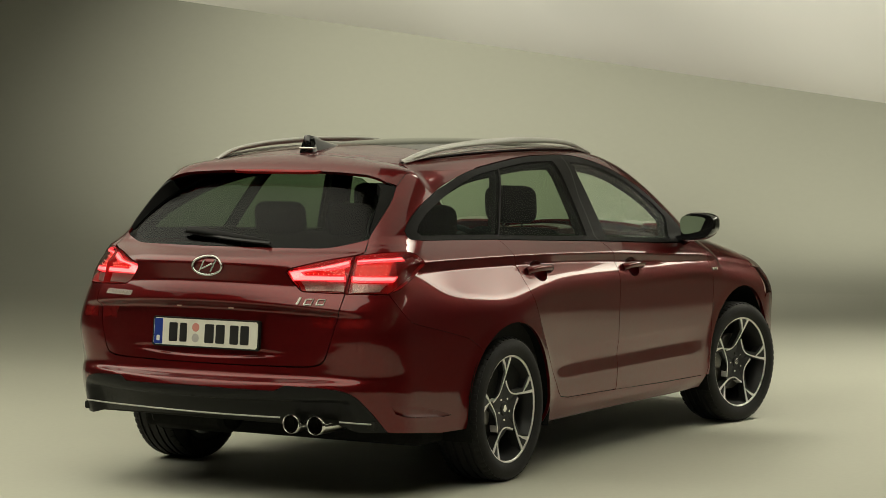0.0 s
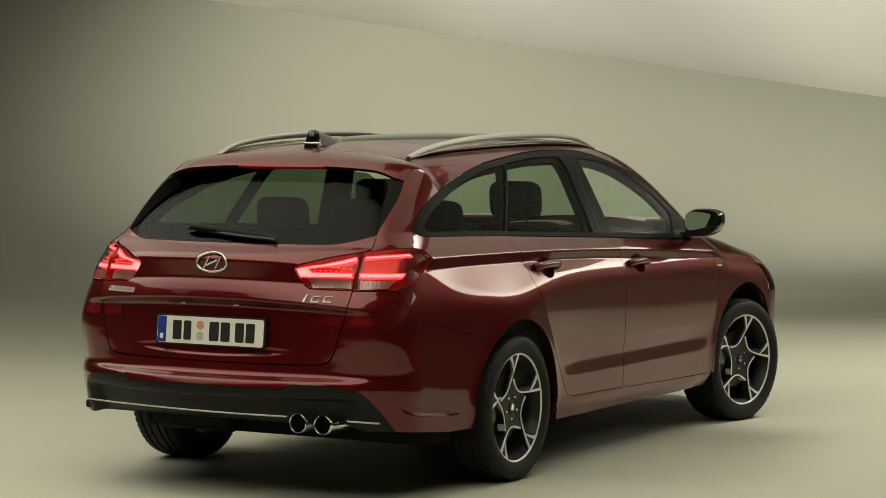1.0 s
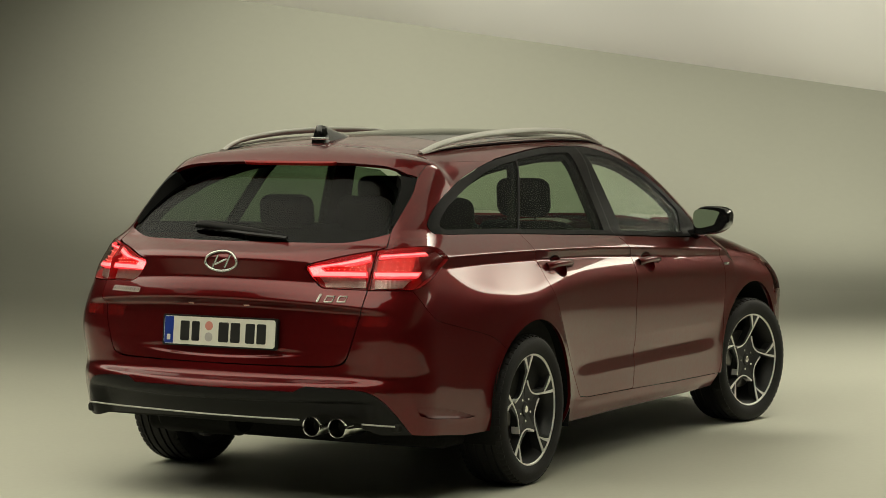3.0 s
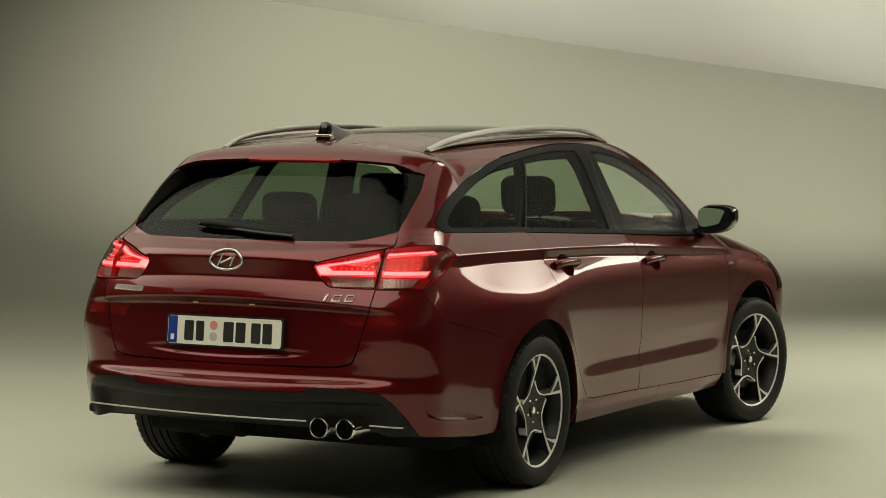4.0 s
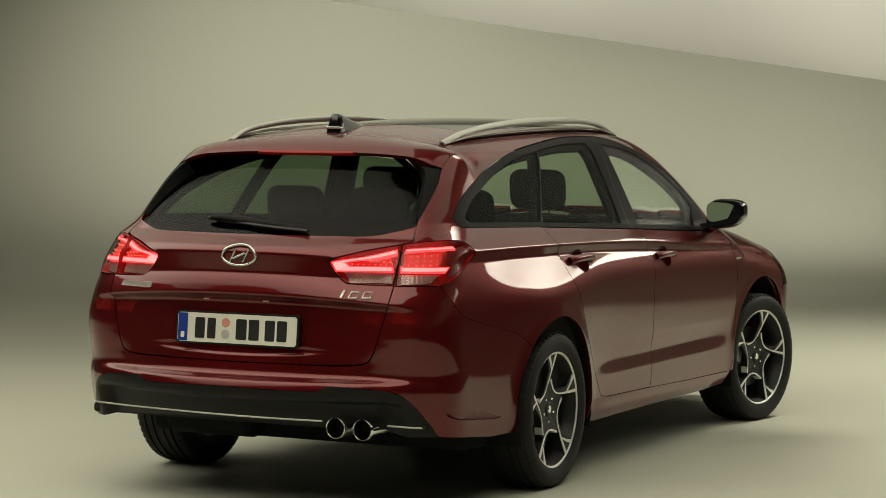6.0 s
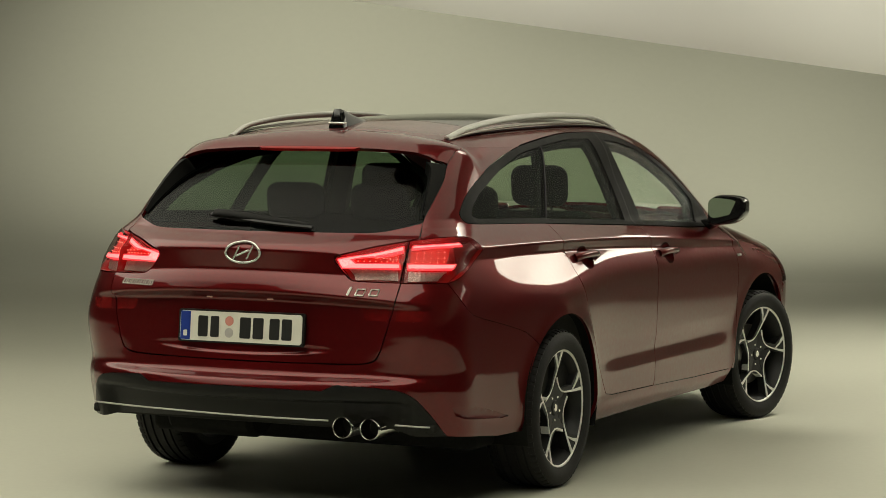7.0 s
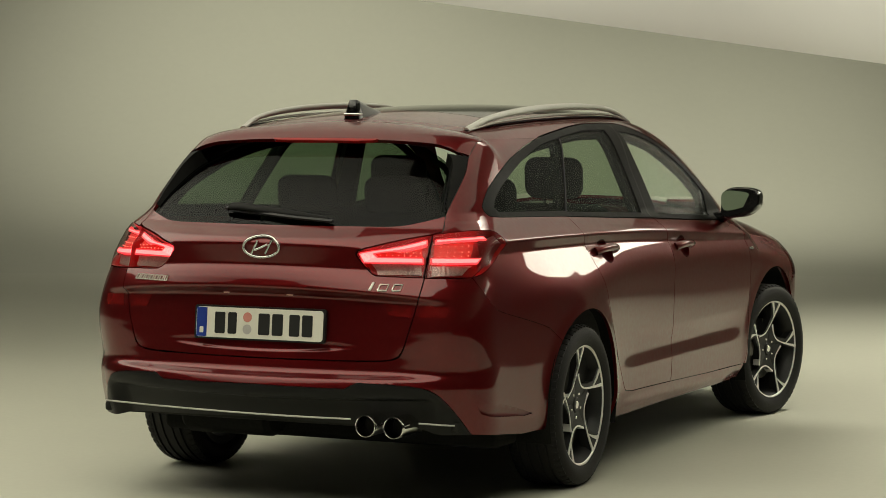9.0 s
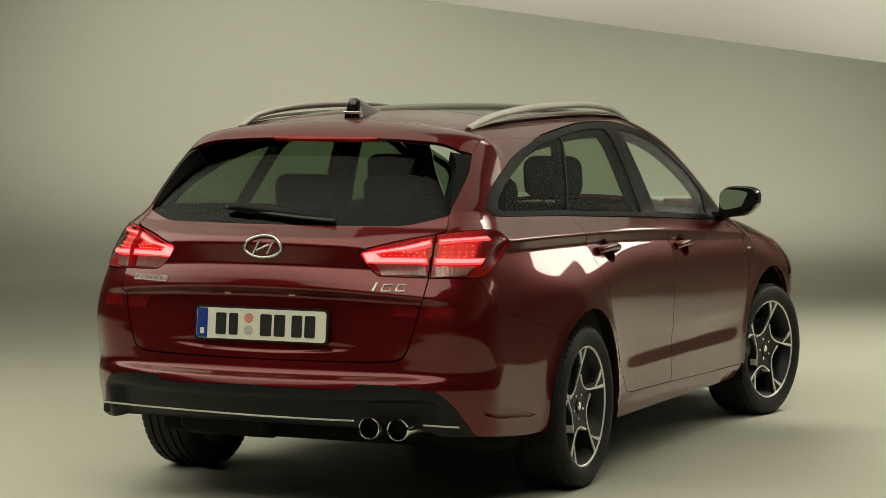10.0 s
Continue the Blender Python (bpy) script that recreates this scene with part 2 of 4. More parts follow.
def side_x(y, z):
    zc, xc = crease_z(y), crease_x(y)
    zb, xb, xr = belt_z(y), belt_x(y), rail_x(y)
    # above the crease: shoulder, belt, glass leaning in
    t = np.maximum(z - zc, 0)
    hb = np.maximum(zb - zc, 0.03)
    shoulder = xc - (xc - xb) * np.minimum(t / hb, 1) ** 1.15
    glass = xb - (xb - xr) * np.clip((z - zb) / (1.41 - zb), 0, 2) ** 1.1
    up = np.where(z < zb, shoulder, glass)
    # below: a narrow undercut, then the haunch swells out to the waist and falls to the sill
    under = 0.040 - 0.018 * step(1.5, 2.6, y)
    z2, x2 = zc - under, xc - 0.1 * under
    xw = waist_x(y)
    zl = 0.46
    q = np.clip((0.74 - z) / (0.74 - zl), 0, 1)
    tilt = 0.46 + 0.20 * step(0.05, 0.6, y) + 0.06 * step(0.5, 1.7, y) - 0.16 * step(-0.15, -0.6, y)
    near = np.exp(-((y + 0.05) / 0.5) ** 2)
    door = (step(0.42, 0.75, y) * (1 - step(1.95, 2.25, y)))
    body = xw + (low_x(y) - xw) * q * q * (3 - 2 * q) - 2.2 * np.clip(0.345 - z, 0, 1) ** 2 - 0.0072 * door * np.where(z > 0.47, step(0.55, 0.47, z), step(0.40, 0.47, z))
    body = body + 0.010 * door * step(0.300, 0.250, z)
    down = -smooth_max(-(x2 + tilt * (z2 - z)), -body, 0.052 - 0.030 * near)
    x = np.where(z > zc, up, np.where(z > z2, xc + (x2 - xc) * (zc - z) / np.maximum(under, 1e-3), down))
    # wheel arch lips
    for yc, ra in ((0.105, 0.362), (2.65, 0.385)):
        r = np.hypot(y - yc, z - 0.335)
        x = x + 0.006 * np.exp(-((r - ra) / 0.035) ** 2) * (z < 0.95)
    return x


def skin(x, y, z):
    """Below 0 inside the car."""
    x = np.abs(x)
    side = x - side_x(y, z)
    zd = z + 0.075 * np.minimum(x, 0.7) ** 2 * step(0.62, 0.8, z) * (1 - step(0.97, 1.03, z))
    fade = step(0.50, 0.76, x)
    scoop = 0.005 * step(0.0, 0.60, 1 - (x / 0.41) ** 2 - ((z - 0.618) / 0.026) ** 2)
    back = np.where(z < 1.06, rear_y(np.minimum(zd, 1.06)) * (1 - fade) + rear_soft(np.minimum(zd, 1.06)) * fade + scoop, -0.90 + np.maximum(z - 1.04, 0) * (1.24 + 0.6 * np.maximum(z - 1.04, 0)))
    rear = back + rear_k(z) * np.minimum(x, 0.75) ** 2 - y
    rear = rear / (1 + 0.74 * step(0.99, 1.09, z))
    over = np.where(y < 2.45, roof_z(np.minimum(y, 2.5)), hood_z(np.maximum(y, 2.3)))
    top = z - (np.maximum(over, np.where(y > 2.2, hood_z(np.maximum(y, 2.3)), 0)) - (0.15 * x ** 2 + 0.15 * x ** 4) * (1 - 0.55 * step(-0.22, -0.42, y)))
    top = top / np.where((y > 1.6) & (y < 2.45), 1.15, 1.0)
    front = y - (3.60 - 0.26 * x ** 2 - 0.35 * x ** 6 - 0.5 * np.maximum(z - 0.6, 0) ** 1.5)
    k = 0.19 - 0.06 * step(0.84, 0.93, z) + 0.05 * step(1.04, 1.20, z)
    f = smooth_max(side, rear, k)
    f = smooth_max(f, top, np.where(y < -0.28, 0.035, 0.09))
    return smooth_max(f, front, 0.25)


def hit(o, d, far=1.2, n=44):
    """From points o inside the skin, along d, to the skin."""
    a, b = np.zeros(len(o)), np.full(len(o), far)
    for _ in range(n):
        m = (a + b) / 2
        p = o + d * m[:, None]
        inside = skin(p[:, 0], p[:, 1], p[:, 2]) < 0
        a, b = np.where(inside, m, a), np.where(inside, b, m)
    return o + d * a[:, None]


def slope(p, e=0.0022):
    g = np.stack([skin(*(p + s).T) - skin(*(p - s).T) for s in np.eye(3) * e], 1)
    return g / np.maximum(np.linalg.norm(g, axis=1), 1e-9)[:, None]


CX, CY, FAN = 0.40, -0.35, 0.70


def wrap(u, z):
    """A point of the skin from u, the way round the car from the middle of its tail, and z."""
    u, z = np.asarray(u, float), np.asarray(z, float)
    a = np.clip((u - CX) / FAN, 0, 1) * np.pi / 2
    o = np.stack([np.minimum(u, CX), CY + np.maximum(u - CX - FAN, 0), z], 1)
    d = np.stack([np.sin(a), -np.cos(a), 0 * a], 1)
    return hit(o, d)


# ---- building helpers ----
def mesh(name, verts, faces, smooth=True):
    me = bpy.data.meshes.new(name)
    me.from_pydata([tuple(map(float, v)) for v in verts], [], [tuple(map(int, f)) for f in faces])
    if smooth:
        me.shade_smooth()
    return me


def hang(name, me, material, parent=None, label=""):
    ob = new(name, me)
    if material and not me.materials:
        me.materials.append(material)
    ob.parent = parent
    if label:
        tagged(ob, label)
    return ob


def part(name, bm, material, parent=None, label="", smooth=35):
    """One bmesh as one object; edges blunter than smooth degrees are shaded round."""
    bmesh.ops.recalc_face_normals(bm, faces=bm.faces)
    me = bpy.data.meshes.new(name)
    for f in bm.faces:
        f.smooth = True
    for e in bm.edges:
        if len(e.link_faces) != 2 or e.calc_face_angle(0) > radians(smooth):
            e.smooth = False
    bm.to_mesh(me)
    bm.free()
    return hang(name, me, material, parent, label)


def thing(name, label, category, at=(0, 0, 0), group=""):
    ob = new(name)
    ob.location = at
    return tagged(ob, label, category, group)


def curve(points, step_size=0.012, closed=False):
    """Catmull-Rom through 2D or 3D points."""
    p = np.array(points, float)
    n = len(p)
    ext = np.vstack([p[-1:], p, p[:2]]) if closed else np.vstack([2 * p[:1] - p[1:2], p, 2 * p[-1:] - p[-2:-1]])
    out = []
    for i in range(n if closed else n - 1):
        a, b, c, d = ext[i:i + 4]
        m = max(1, int(np.linalg.norm(c - b) / step_size))
        for t in np.arange(m) / m:
            out.append(0.5 * (2 * b + (c - a) * t + (2 * a - 5 * b + 4 * c - d) * t * t + (3 * b - a - 3 * c + d) * t ** 3))
    if not closed:
        out.append(p[-1])
    return [tuple(q) for q in out]


def dense(ring, step_size=0.012):
    out = []
    for a, b in zip(ring, ring[1:] + ring[:1]):
        a, b = np.array(a, float), np.array(b, float)
        m = max(1, int(np.ceil(np.linalg.norm(b - a) / step_size)))
        out += [tuple(a + (b - a) * t / m) for t in range(m)]
    keep = [out[0]]
    for q in out[1:]:
        if math.dist(q, keep[-1]) > 1e-4:
            keep.append(q)
    return keep


def inside(p, ring):
    r = np.array(ring)
    a, b = r, np.roll(r, -1, 0)
    x, y = p[:, :1], p[:, 1:]
    cross = ((a[:, 1] > y) != (b[:, 1] > y)) & (x < (b[:, 0] - a[:, 0]) * (y - a[:, 1]) / (b[:, 1] - a[:, 1] + 1e-12) + a[:, 0])
    return cross.sum(1) % 2 == 1


def grow(ring, d):
    """Moves a ring outwards by d (inwards below 0)."""
    r = np.array(ring)
    if (r[:, 0] * np.roll(r[:, 1], -1) - np.roll(r[:, 0], -1) * r[:, 1]).sum() < 0:
        r = r[::-1]
    t = np.roll(r, -1, 0) - r
    t /= np.maximum(np.linalg.norm(t, axis=1), 1e-9)[:, None]
    n = np.stack([t[:, 1], -t[:, 0]], 1)
    m = n + np.roll(n, 1, 0)
    m /= np.maximum((m * m).sum(1) / 2, 0.6)[:, None]
    return [tuple(q) for q in r + m * d]


def lift_wrap(p):
    q = wrap(np.abs(p[:, 0]), p[:, 1])
    q[:, 0] *= np.where(p[:, 0] < 0, -1, 1)
    return q


def lift_roof(p):
    o = np.stack([p[:, 0], p[:, 1], np.full(len(p), 0.62)], 1)
    return hit(o, np.tile([0.0, 0.0, 1.0], (len(p), 1)))


def sheet(name, ring, material, parent, holes=(), gap=0.001, depth=0.014, off=0.0, cell=0.02, centre=False, lift=lift_wrap, label="", side=1, rows=0.0, shift=None):
    """A panel cut from the skin: ring and holes lie in (u, z) or, on the roof, (x, y). side -1 mirrors it; centre joins both halves.
    rows: the spacing of the mesh along the second axis, its rows moved by shift(first)."""
    from mathutils.geometry import delaunay_2d_cdt
    edge = 1e-4
    rings = []
    for k, r in enumerate([ring, *holes]):
        r = dense(list(r), min(cell * 0.7, rows or cell))
        axis = [abs(q[0]) < edge for q in (grow(r, 0))]
        g = grow(r, -gap if k == 0 else gap)
        if centre and any(axis):
            first = max(i for i in range(len(g)) if axis[i] and not axis[(i + 1) % len(g)])
            g = g[first + 1:] + g[:first + 1]
            axis = axis[first + 1:] + axis[:first + 1]
            away = [q for q, ax in zip(g, axis) if not ax]
            ends = sorted(q[1] for q, ax in zip(g, axis) if ax)
            row = rows or cell * 0.7
            line = [ends[0], *[j * row for j in range(math.ceil(ends[0] / row + 0.2), math.floor(ends[-1] / row - 0.2) + 1)], ends[-1]]
            if abs(away[-1][1] - ends[0]) > abs(away[-1][1] - ends[-1]):
                line = line[::-1]
            g = away + [(0.0, w) for w in line]
        rings.append(g)
    flat = np.array([q for r in rings for q in r])
    lo, hi = flat.min(0), flat.max(0)
    high = rows or cell
    gx, gy = np.meshgrid(np.arange(lo[0], hi[0], cell), np.arange(int(-3 / high), int(3 / high)) * high)
    if not rows:
        gx = gx + (np.arange(gx.shape[0]) % 2)[:, None] * cell * 0.5
    if shift:
        gy = gy + shift(gx)
    grid = np.stack([gx.ravel(), gy.ravel()], 1)
    grid = grid[(grid[:, 1] > lo[1]) & (grid[:, 1] < hi[1])]
    ok = inside(grid, rings[0])
    for r in rings[1:]:
        ok &= ~inside(grid, r)
    grid = grid[ok]
    near = np.ones(len(grid), bool)
    for i in range(0, len(grid), 4000):
        near[i:i + 4000] = ((np.abs(grid[i:i + 4000, None] - flat[None]) / (cell, high)).max(2).min(1) > 0.4)
    pts = np.vstack([flat, grid[near]])
    edges, k = [], 0
    for r in rings:
        edges += [(k + i, k + (i + 1) % len(r)) for i in range(len(r))]
        k += len(r)
    v, _, faces, *_ = delaunay_2d_cdt([Vector(q) for q in pts], edges, [], 0, 1e-7)
    v = np.array([tuple(q) for q in v])
    faces = np.array([tuple(f) for f in faces])
    mid = v[faces].mean(1)
    ok = inside(mid, rings[0])
    for r in rings[1:]:
        ok &= ~inside(mid, r)
    a, b, c = (v[faces[:, j]] for j in range(3))
    area = np.abs((b - a)[:, 0] * (c - a)[:, 1] - (b - a)[:, 1] * (c - a)[:, 0]) / 2
    faces = faces[ok & (area > 4e-7)]
    p = lift(v)
    nrm = slope(p)
    d = off(v) if callable(off) else np.full(len(v), off)
    p = p + nrm * d[:, None]
    a, b, c = p[faces[:, 0]], p[faces[:, 1]], p[faces[:, 2]]
    face_n = np.cross(b - a, c - a)
    flip = (face_n * nrm[faces[:, 0]]).sum(1) < 0
    faces[flip] = faces[flip][:, ::-1]
    if callable(off):
        face_n[flip] *= -1
        nrm = np.zeros_like(p)
        for j in range(3):
            np.add.at(nrm, faces[:, j], face_n)
        nrm /= np.maximum(np.linalg.norm(nrm, axis=1), 1e-12)[:, None]
    verts, out = list(p), [tuple(f) for f in faces]
    if depth:
        count = {}
        for f in out:
            for e in ((f[0], f[1]), (f[1], f[2]), (f[2], f[0])):
                count[tuple(sorted(e))] = count.get(tuple(sorted(e)), 0) + 1
        for f in list(out):
            for i, j in ((f[0], f[1]), (f[1], f[2]), (f[2], f[0])):
                if count[tuple(sorted((i, j)))] > 1 or (centre and abs(v[i][0]) < edge and abs(v[j][0]) < edge):
                    continue
                k = len(verts)
                verts += [p[i], p[j], p[j] - nrm[j] * depth, p[i] - nrm[i] * depth]
                out.append((k, k + 3, k + 2, k + 1))
    verts = np.array(verts)
    if side < 0:
        verts, out = verts * (-1, 1, 1), [f[::-1] for f in out]
    if centre:
        n = len(verts)
        on = np.abs(verts[:, 0]) < 1e-6
        back = [i if on[i] else n + i for i in range(n)]
        out = out + [tuple(back[i] for i in f[::-1]) for f in out]
        verts = np.vstack([verts, verts * (-1, 1, 1)])
    return hang(name, mesh(name, verts, out), material, parent, label)


def box(bm, x0, x1, y0, y1, z0, z1, bevel=0.0):
    """A bevelled box added to bm."""
    made = bmesh.ops.create_cube(bm, size=1)["verts"]
    for w in made:
        w.co = Vector((x0 + (w.co.x + 0.5) * (x1 - x0), y0 + (w.co.y + 0.5) * (y1 - y0), z0 + (w.co.z + 0.5) * (z1 - z0)))
    if bevel:
        es = list({e for w in made for e in w.link_edges})
        bmesh.ops.bevel(bm, geom=es, offset=bevel, segments=3, profile=0.5, affect="EDGES")
    return bm


def lathe(bm, profile, turns=64, axis="x"):
    """Turns (radius, along) points about the x axis."""
    rings = []
    for k in range(turns):
        a = 2 * math.pi * k / turns
        rings.append([bm.verts.new((s, r * math.cos(a), r * math.sin(a))) for r, s in profile])
    for k in range(turns):
        a, b = rings[k], rings[(k + 1) % turns]
        for i in range(len(profile) - 1):
            bm.faces.new((a[i], b[i], b[i + 1], a[i + 1]))
    return bm


def tube(bm, path, radius, sides=10, flat=1.0, up=(0, 0, 1)):
    """A rod along 3D points; radius may be a list; flat squeezes it along up."""
    path = [Vector(q) for q in path]
    radius = radius if isinstance(radius, (list, tuple)) else [radius] * len(path)
    rings = []
    for i, q in enumerate(path):
        t = (path[min(i + 1, len(path) - 1)] - path[max(i - 1, 0)]).normalized()
        s = t.cross(Vector(up)).normalized()
        w = s.cross(t)
        rings.append([bm.verts.new(q + radius[i] * (s * math.cos(2 * math.pi * k / sides) + w * flat * math.sin(2 * math.pi * k / sides))) for k in range(sides)])
    for a, b in zip(rings, rings[1:]):
        for k in range(sides):
            bm.faces.new((a[k], a[(k + 1) % sides], b[(k + 1) % sides], b[k]))
    bm.faces.new(rings[0][::-1]), bm.faces.new(rings[-1])
    return bm


def prism(bm, poly, place, thick):
    """A plane outline raised by thick; place takes (a, b, height) to the world."""
    lo = [bm.verts.new(place(a, b, 0.0)) for a, b in poly]
    hi = [bm.verts.new(place(a, b, thick)) for a, b in poly]
    n = len(poly)
    bm.faces.new(hi), bm.faces.new(lo[::-1])
    for i in range(n):
        bm.faces.new((lo[i], lo[(i + 1) % n], hi[(i + 1) % n], hi[i]))
    return bm


def ring_of(cx, cy, rx, ry, n=40, lean=0.0):
    return [(cx + rx * math.cos(2 * math.pi * k / n) + lean * ry * math.sin(2 * math.pi * k / n), cy + ry * math.sin(2 * math.pi * k / n)) for k in range(n)]


def U(y):
    """The way round the car to the point of its side at y."""
    return CX + FAN + y - CY


def on_skin(u, z, off=0.0):
    p = lift_wrap(np.array([[u, z]], float))
    return (p + slope(p) * off)[0]


# ---- the studio ----
AWAY, ALONG = Vector((-0.42, 0.9075, 0)), Vector((0.9075, 0.42, 0))


def studio_point(a, d, z):
    return AWAY * d + ALONG * a + Vector((0, 0, z))


def swept(name, profile, a0, a1, material, label, steps=1):
    """A profile of (distance, height) points drawn out sideways."""
    bm = bmesh.new()
    rows = [[bm.verts.new(studio_point(a0 + (a1 - a0) * k / steps, d, z)) for d, z in profile] for k in range(steps + 1)]
    for r, s in zip(rows, rows[1:]):
        for i in range(len(profile) - 1):
            bm.faces.new((r[i], s[i], s[i + 1], r[i + 1]))
    return tagged(part(name, bm, material, None, label, 80), kind="structure")


COVE = 8.0
WALL_D = 20.0
cove = [(WALL_D - COVE + COVE * math.sin(k * math.pi / 40), COVE - COVE * math.cos(k * math.pi / 40)) for k in range(21)]
swept("floor", [(-16, -0.1), (WALL_D - COVE, -0.1), (WALL_D - COVE, 0.0), (-16, 0.0), (-16, -0.1)], -17, 17, STUDIO_FLOOR, "pale grey painted studio floor, softly glossy")
swept("wall_back", cove + [(WALL_D, 8.0), (WALL_D + 0.2, 8.0), (WALL_D + 0.2, -0.1), (WALL_D - COVE, -0.1)], -17, 17, STUDIO_WALL, "seamless grey-green studio backdrop curving up from the floor")
# wall_right is unseen, set close and pale to lighten reflections in the doors
for name, a0, a1, d0, d1 in (("wall_left", -17.2, -17, -16, WALL_D), ("wall_right", 9.0, 9.2, -16, WALL_D), ("wall_behind", -17.2, 17.2, -16.2, -16)):
    bm = bmesh.new()
    vs = [[bm.verts.new(studio_point(a, d, z)) for a, d in ((a0, d0), (a1, d0), (a1, d1), (a0, d1))] for z in (-0.1, 8.0)]
    bm.faces.new(vs[0][::-1]), bm.faces.new(vs[1])
    for i in range(4):
        bm.faces.new((vs[0][i], vs[0][(i + 1) % 4], vs[1][(i + 1) % 4], vs[1][i]))
    pale = name == "wall_right"
    tagged(part(name, bm, STUDIO_WALL if pale else STUDIO_DARK, None, "unseen plain pale grey wall, added to be reflected in the doors" if pale else "plain dim studio wall"), kind="structure")
# unseen black drape, its line bent so the rear quarter reflects dark
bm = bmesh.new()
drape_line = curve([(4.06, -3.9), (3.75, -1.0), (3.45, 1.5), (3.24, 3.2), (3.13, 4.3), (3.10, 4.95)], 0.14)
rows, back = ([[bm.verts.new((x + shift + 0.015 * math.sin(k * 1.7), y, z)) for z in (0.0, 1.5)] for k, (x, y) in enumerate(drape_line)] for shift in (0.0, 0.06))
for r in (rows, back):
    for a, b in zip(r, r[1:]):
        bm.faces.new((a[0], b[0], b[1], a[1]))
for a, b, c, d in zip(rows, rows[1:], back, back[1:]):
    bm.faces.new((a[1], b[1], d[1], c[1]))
tagged(part("wall_reflection_flag", bm, DRAPE, None, "unseen black cloth drape, added beside the set to darken the car's side reflections", 80), kind="structure")
swept("ceiling", [(-16.2, 8.0), (WALL_D + 0.2, 8.0), (WALL_D + 0.2, 8.2), (-16.2, 8.2), (-16.2, 8.0)], -17.2, 17.2, STUDIO_DARK, "dark studio ceiling")

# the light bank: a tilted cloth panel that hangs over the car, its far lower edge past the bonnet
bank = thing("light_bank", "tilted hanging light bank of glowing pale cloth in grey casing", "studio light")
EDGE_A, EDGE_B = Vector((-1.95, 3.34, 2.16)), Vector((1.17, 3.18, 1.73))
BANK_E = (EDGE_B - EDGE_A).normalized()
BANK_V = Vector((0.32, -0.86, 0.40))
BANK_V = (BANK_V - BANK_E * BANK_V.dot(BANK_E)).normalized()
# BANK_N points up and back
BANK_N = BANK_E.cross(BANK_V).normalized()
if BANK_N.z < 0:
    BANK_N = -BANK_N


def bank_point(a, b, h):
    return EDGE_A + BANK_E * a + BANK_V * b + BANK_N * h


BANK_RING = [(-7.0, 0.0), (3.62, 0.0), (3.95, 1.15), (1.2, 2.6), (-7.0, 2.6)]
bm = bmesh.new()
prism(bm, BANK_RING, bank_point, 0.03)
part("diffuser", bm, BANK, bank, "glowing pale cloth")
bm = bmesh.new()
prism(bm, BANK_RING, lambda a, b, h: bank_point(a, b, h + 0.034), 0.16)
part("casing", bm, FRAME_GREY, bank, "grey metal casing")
for a, b in ((-6, 1.0), (3.4, 1.0), (-6, 2.2), (1.0, 2.3)):
    p = bank_point(a, b, 0.15)
    part("suspension_cable", tube(bmesh.new(), [p, (p.x, p.y, 8.0)], 0.006, 6, up=(1, 0, 0)), FRAME_GREY, bank)

# an unseen long strip light, added ahead on the right for the paint's highlights
strip = thing("highlight_panel", "unseen long strip light of white cloth on two stands, added for the side highlights", "studio light")
STRIP_A, STRIP_B = Vector((2.0, 8.2, 2.75)), Vector((7.6, 3.93, 2.75))
STRIP_E = (STRIP_B - STRIP_A).normalized()
STRIP_N = Vector((-STRIP_E.y, STRIP_E.x, 0))


def strip_point(a, b, h):
    return STRIP_A + STRIP_E * a + Vector((0, 0, b)) + STRIP_N * h


LONG = (STRIP_B - STRIP_A).length
part("diffuser", prism(bmesh.new(), [(0, 0), (LONG, 0), (LONG, 2.0), (0, 2.0)], lambda a, b, h: strip_point(a, b, h), 0.03), STRIP, strip, "glowing white cloth")
part("casing", prism(bmesh.new(), [(0, 0), (LONG, 0), (LONG, 2.0), (0, 2.0)], lambda a, b, h: strip_point(a, b, h + 0.034), 0.14), FRAME_GREY, strip, "grey metal casing")
for a in (0.6, LONG - 0.6):
    p = strip_point(a, 0, 0.10)
    part("stand", tube(bmesh.new(), [(p.x, p.y, 0.0), (p.x, p.y, 2.8)], 0.02, 10, up=(1, 0, 0)), FRAME_GREY, strip)

# an unseen wide soft box under the ceiling, added to light floor and tail
SOFT_RING = [(-10.0, -9.5), (4.6, -9.5), (6.4, 4.4), (1.0, 4.4), (1.0, 1.25), (-1.2, 1.25), (-2.4, 4.0), (-10.0, 4.0)]
soft_box = thing("overhead_fill", "unseen wide flat soft box of pale cloth, added over the set to light floor and tail", "studio light")
part("diffuser", prism(bmesh.new(), SOFT_RING, lambda a, b, h: Vector((a, b, 6.3 + h)), 0.03), SOFTBOX, soft_box, "glowing pale cloth")
part("casing", prism(bmesh.new(), SOFT_RING, lambda a, b, h: Vector((a, b, 6.334 + h)), 0.12), FRAME_GREY, soft_box, "grey metal casing")
for a in (-7.4, 4.0):
    for b in (-9.0, 0.8):
        part("suspension_cable", tube(bmesh.new(), [(a, b, 6.4), (a, b, 8.0)], 0.006, 6, up=(1, 0, 0)), FRAME_GREY, soft_box)

# ---- the car ----
car = thing("car", "dark red metallic estate car with lit tail lamps and black trim", "car")


def arch(yc, a0, a1, r=0.385, n=24):
    return [(U(yc) + r * math.cos(radians(a0 + (a1 - a0) * k / n)), 0.335 + r * math.sin(radians(a0 + (a1 - a0) * k / n))) for k in range(n + 1)]


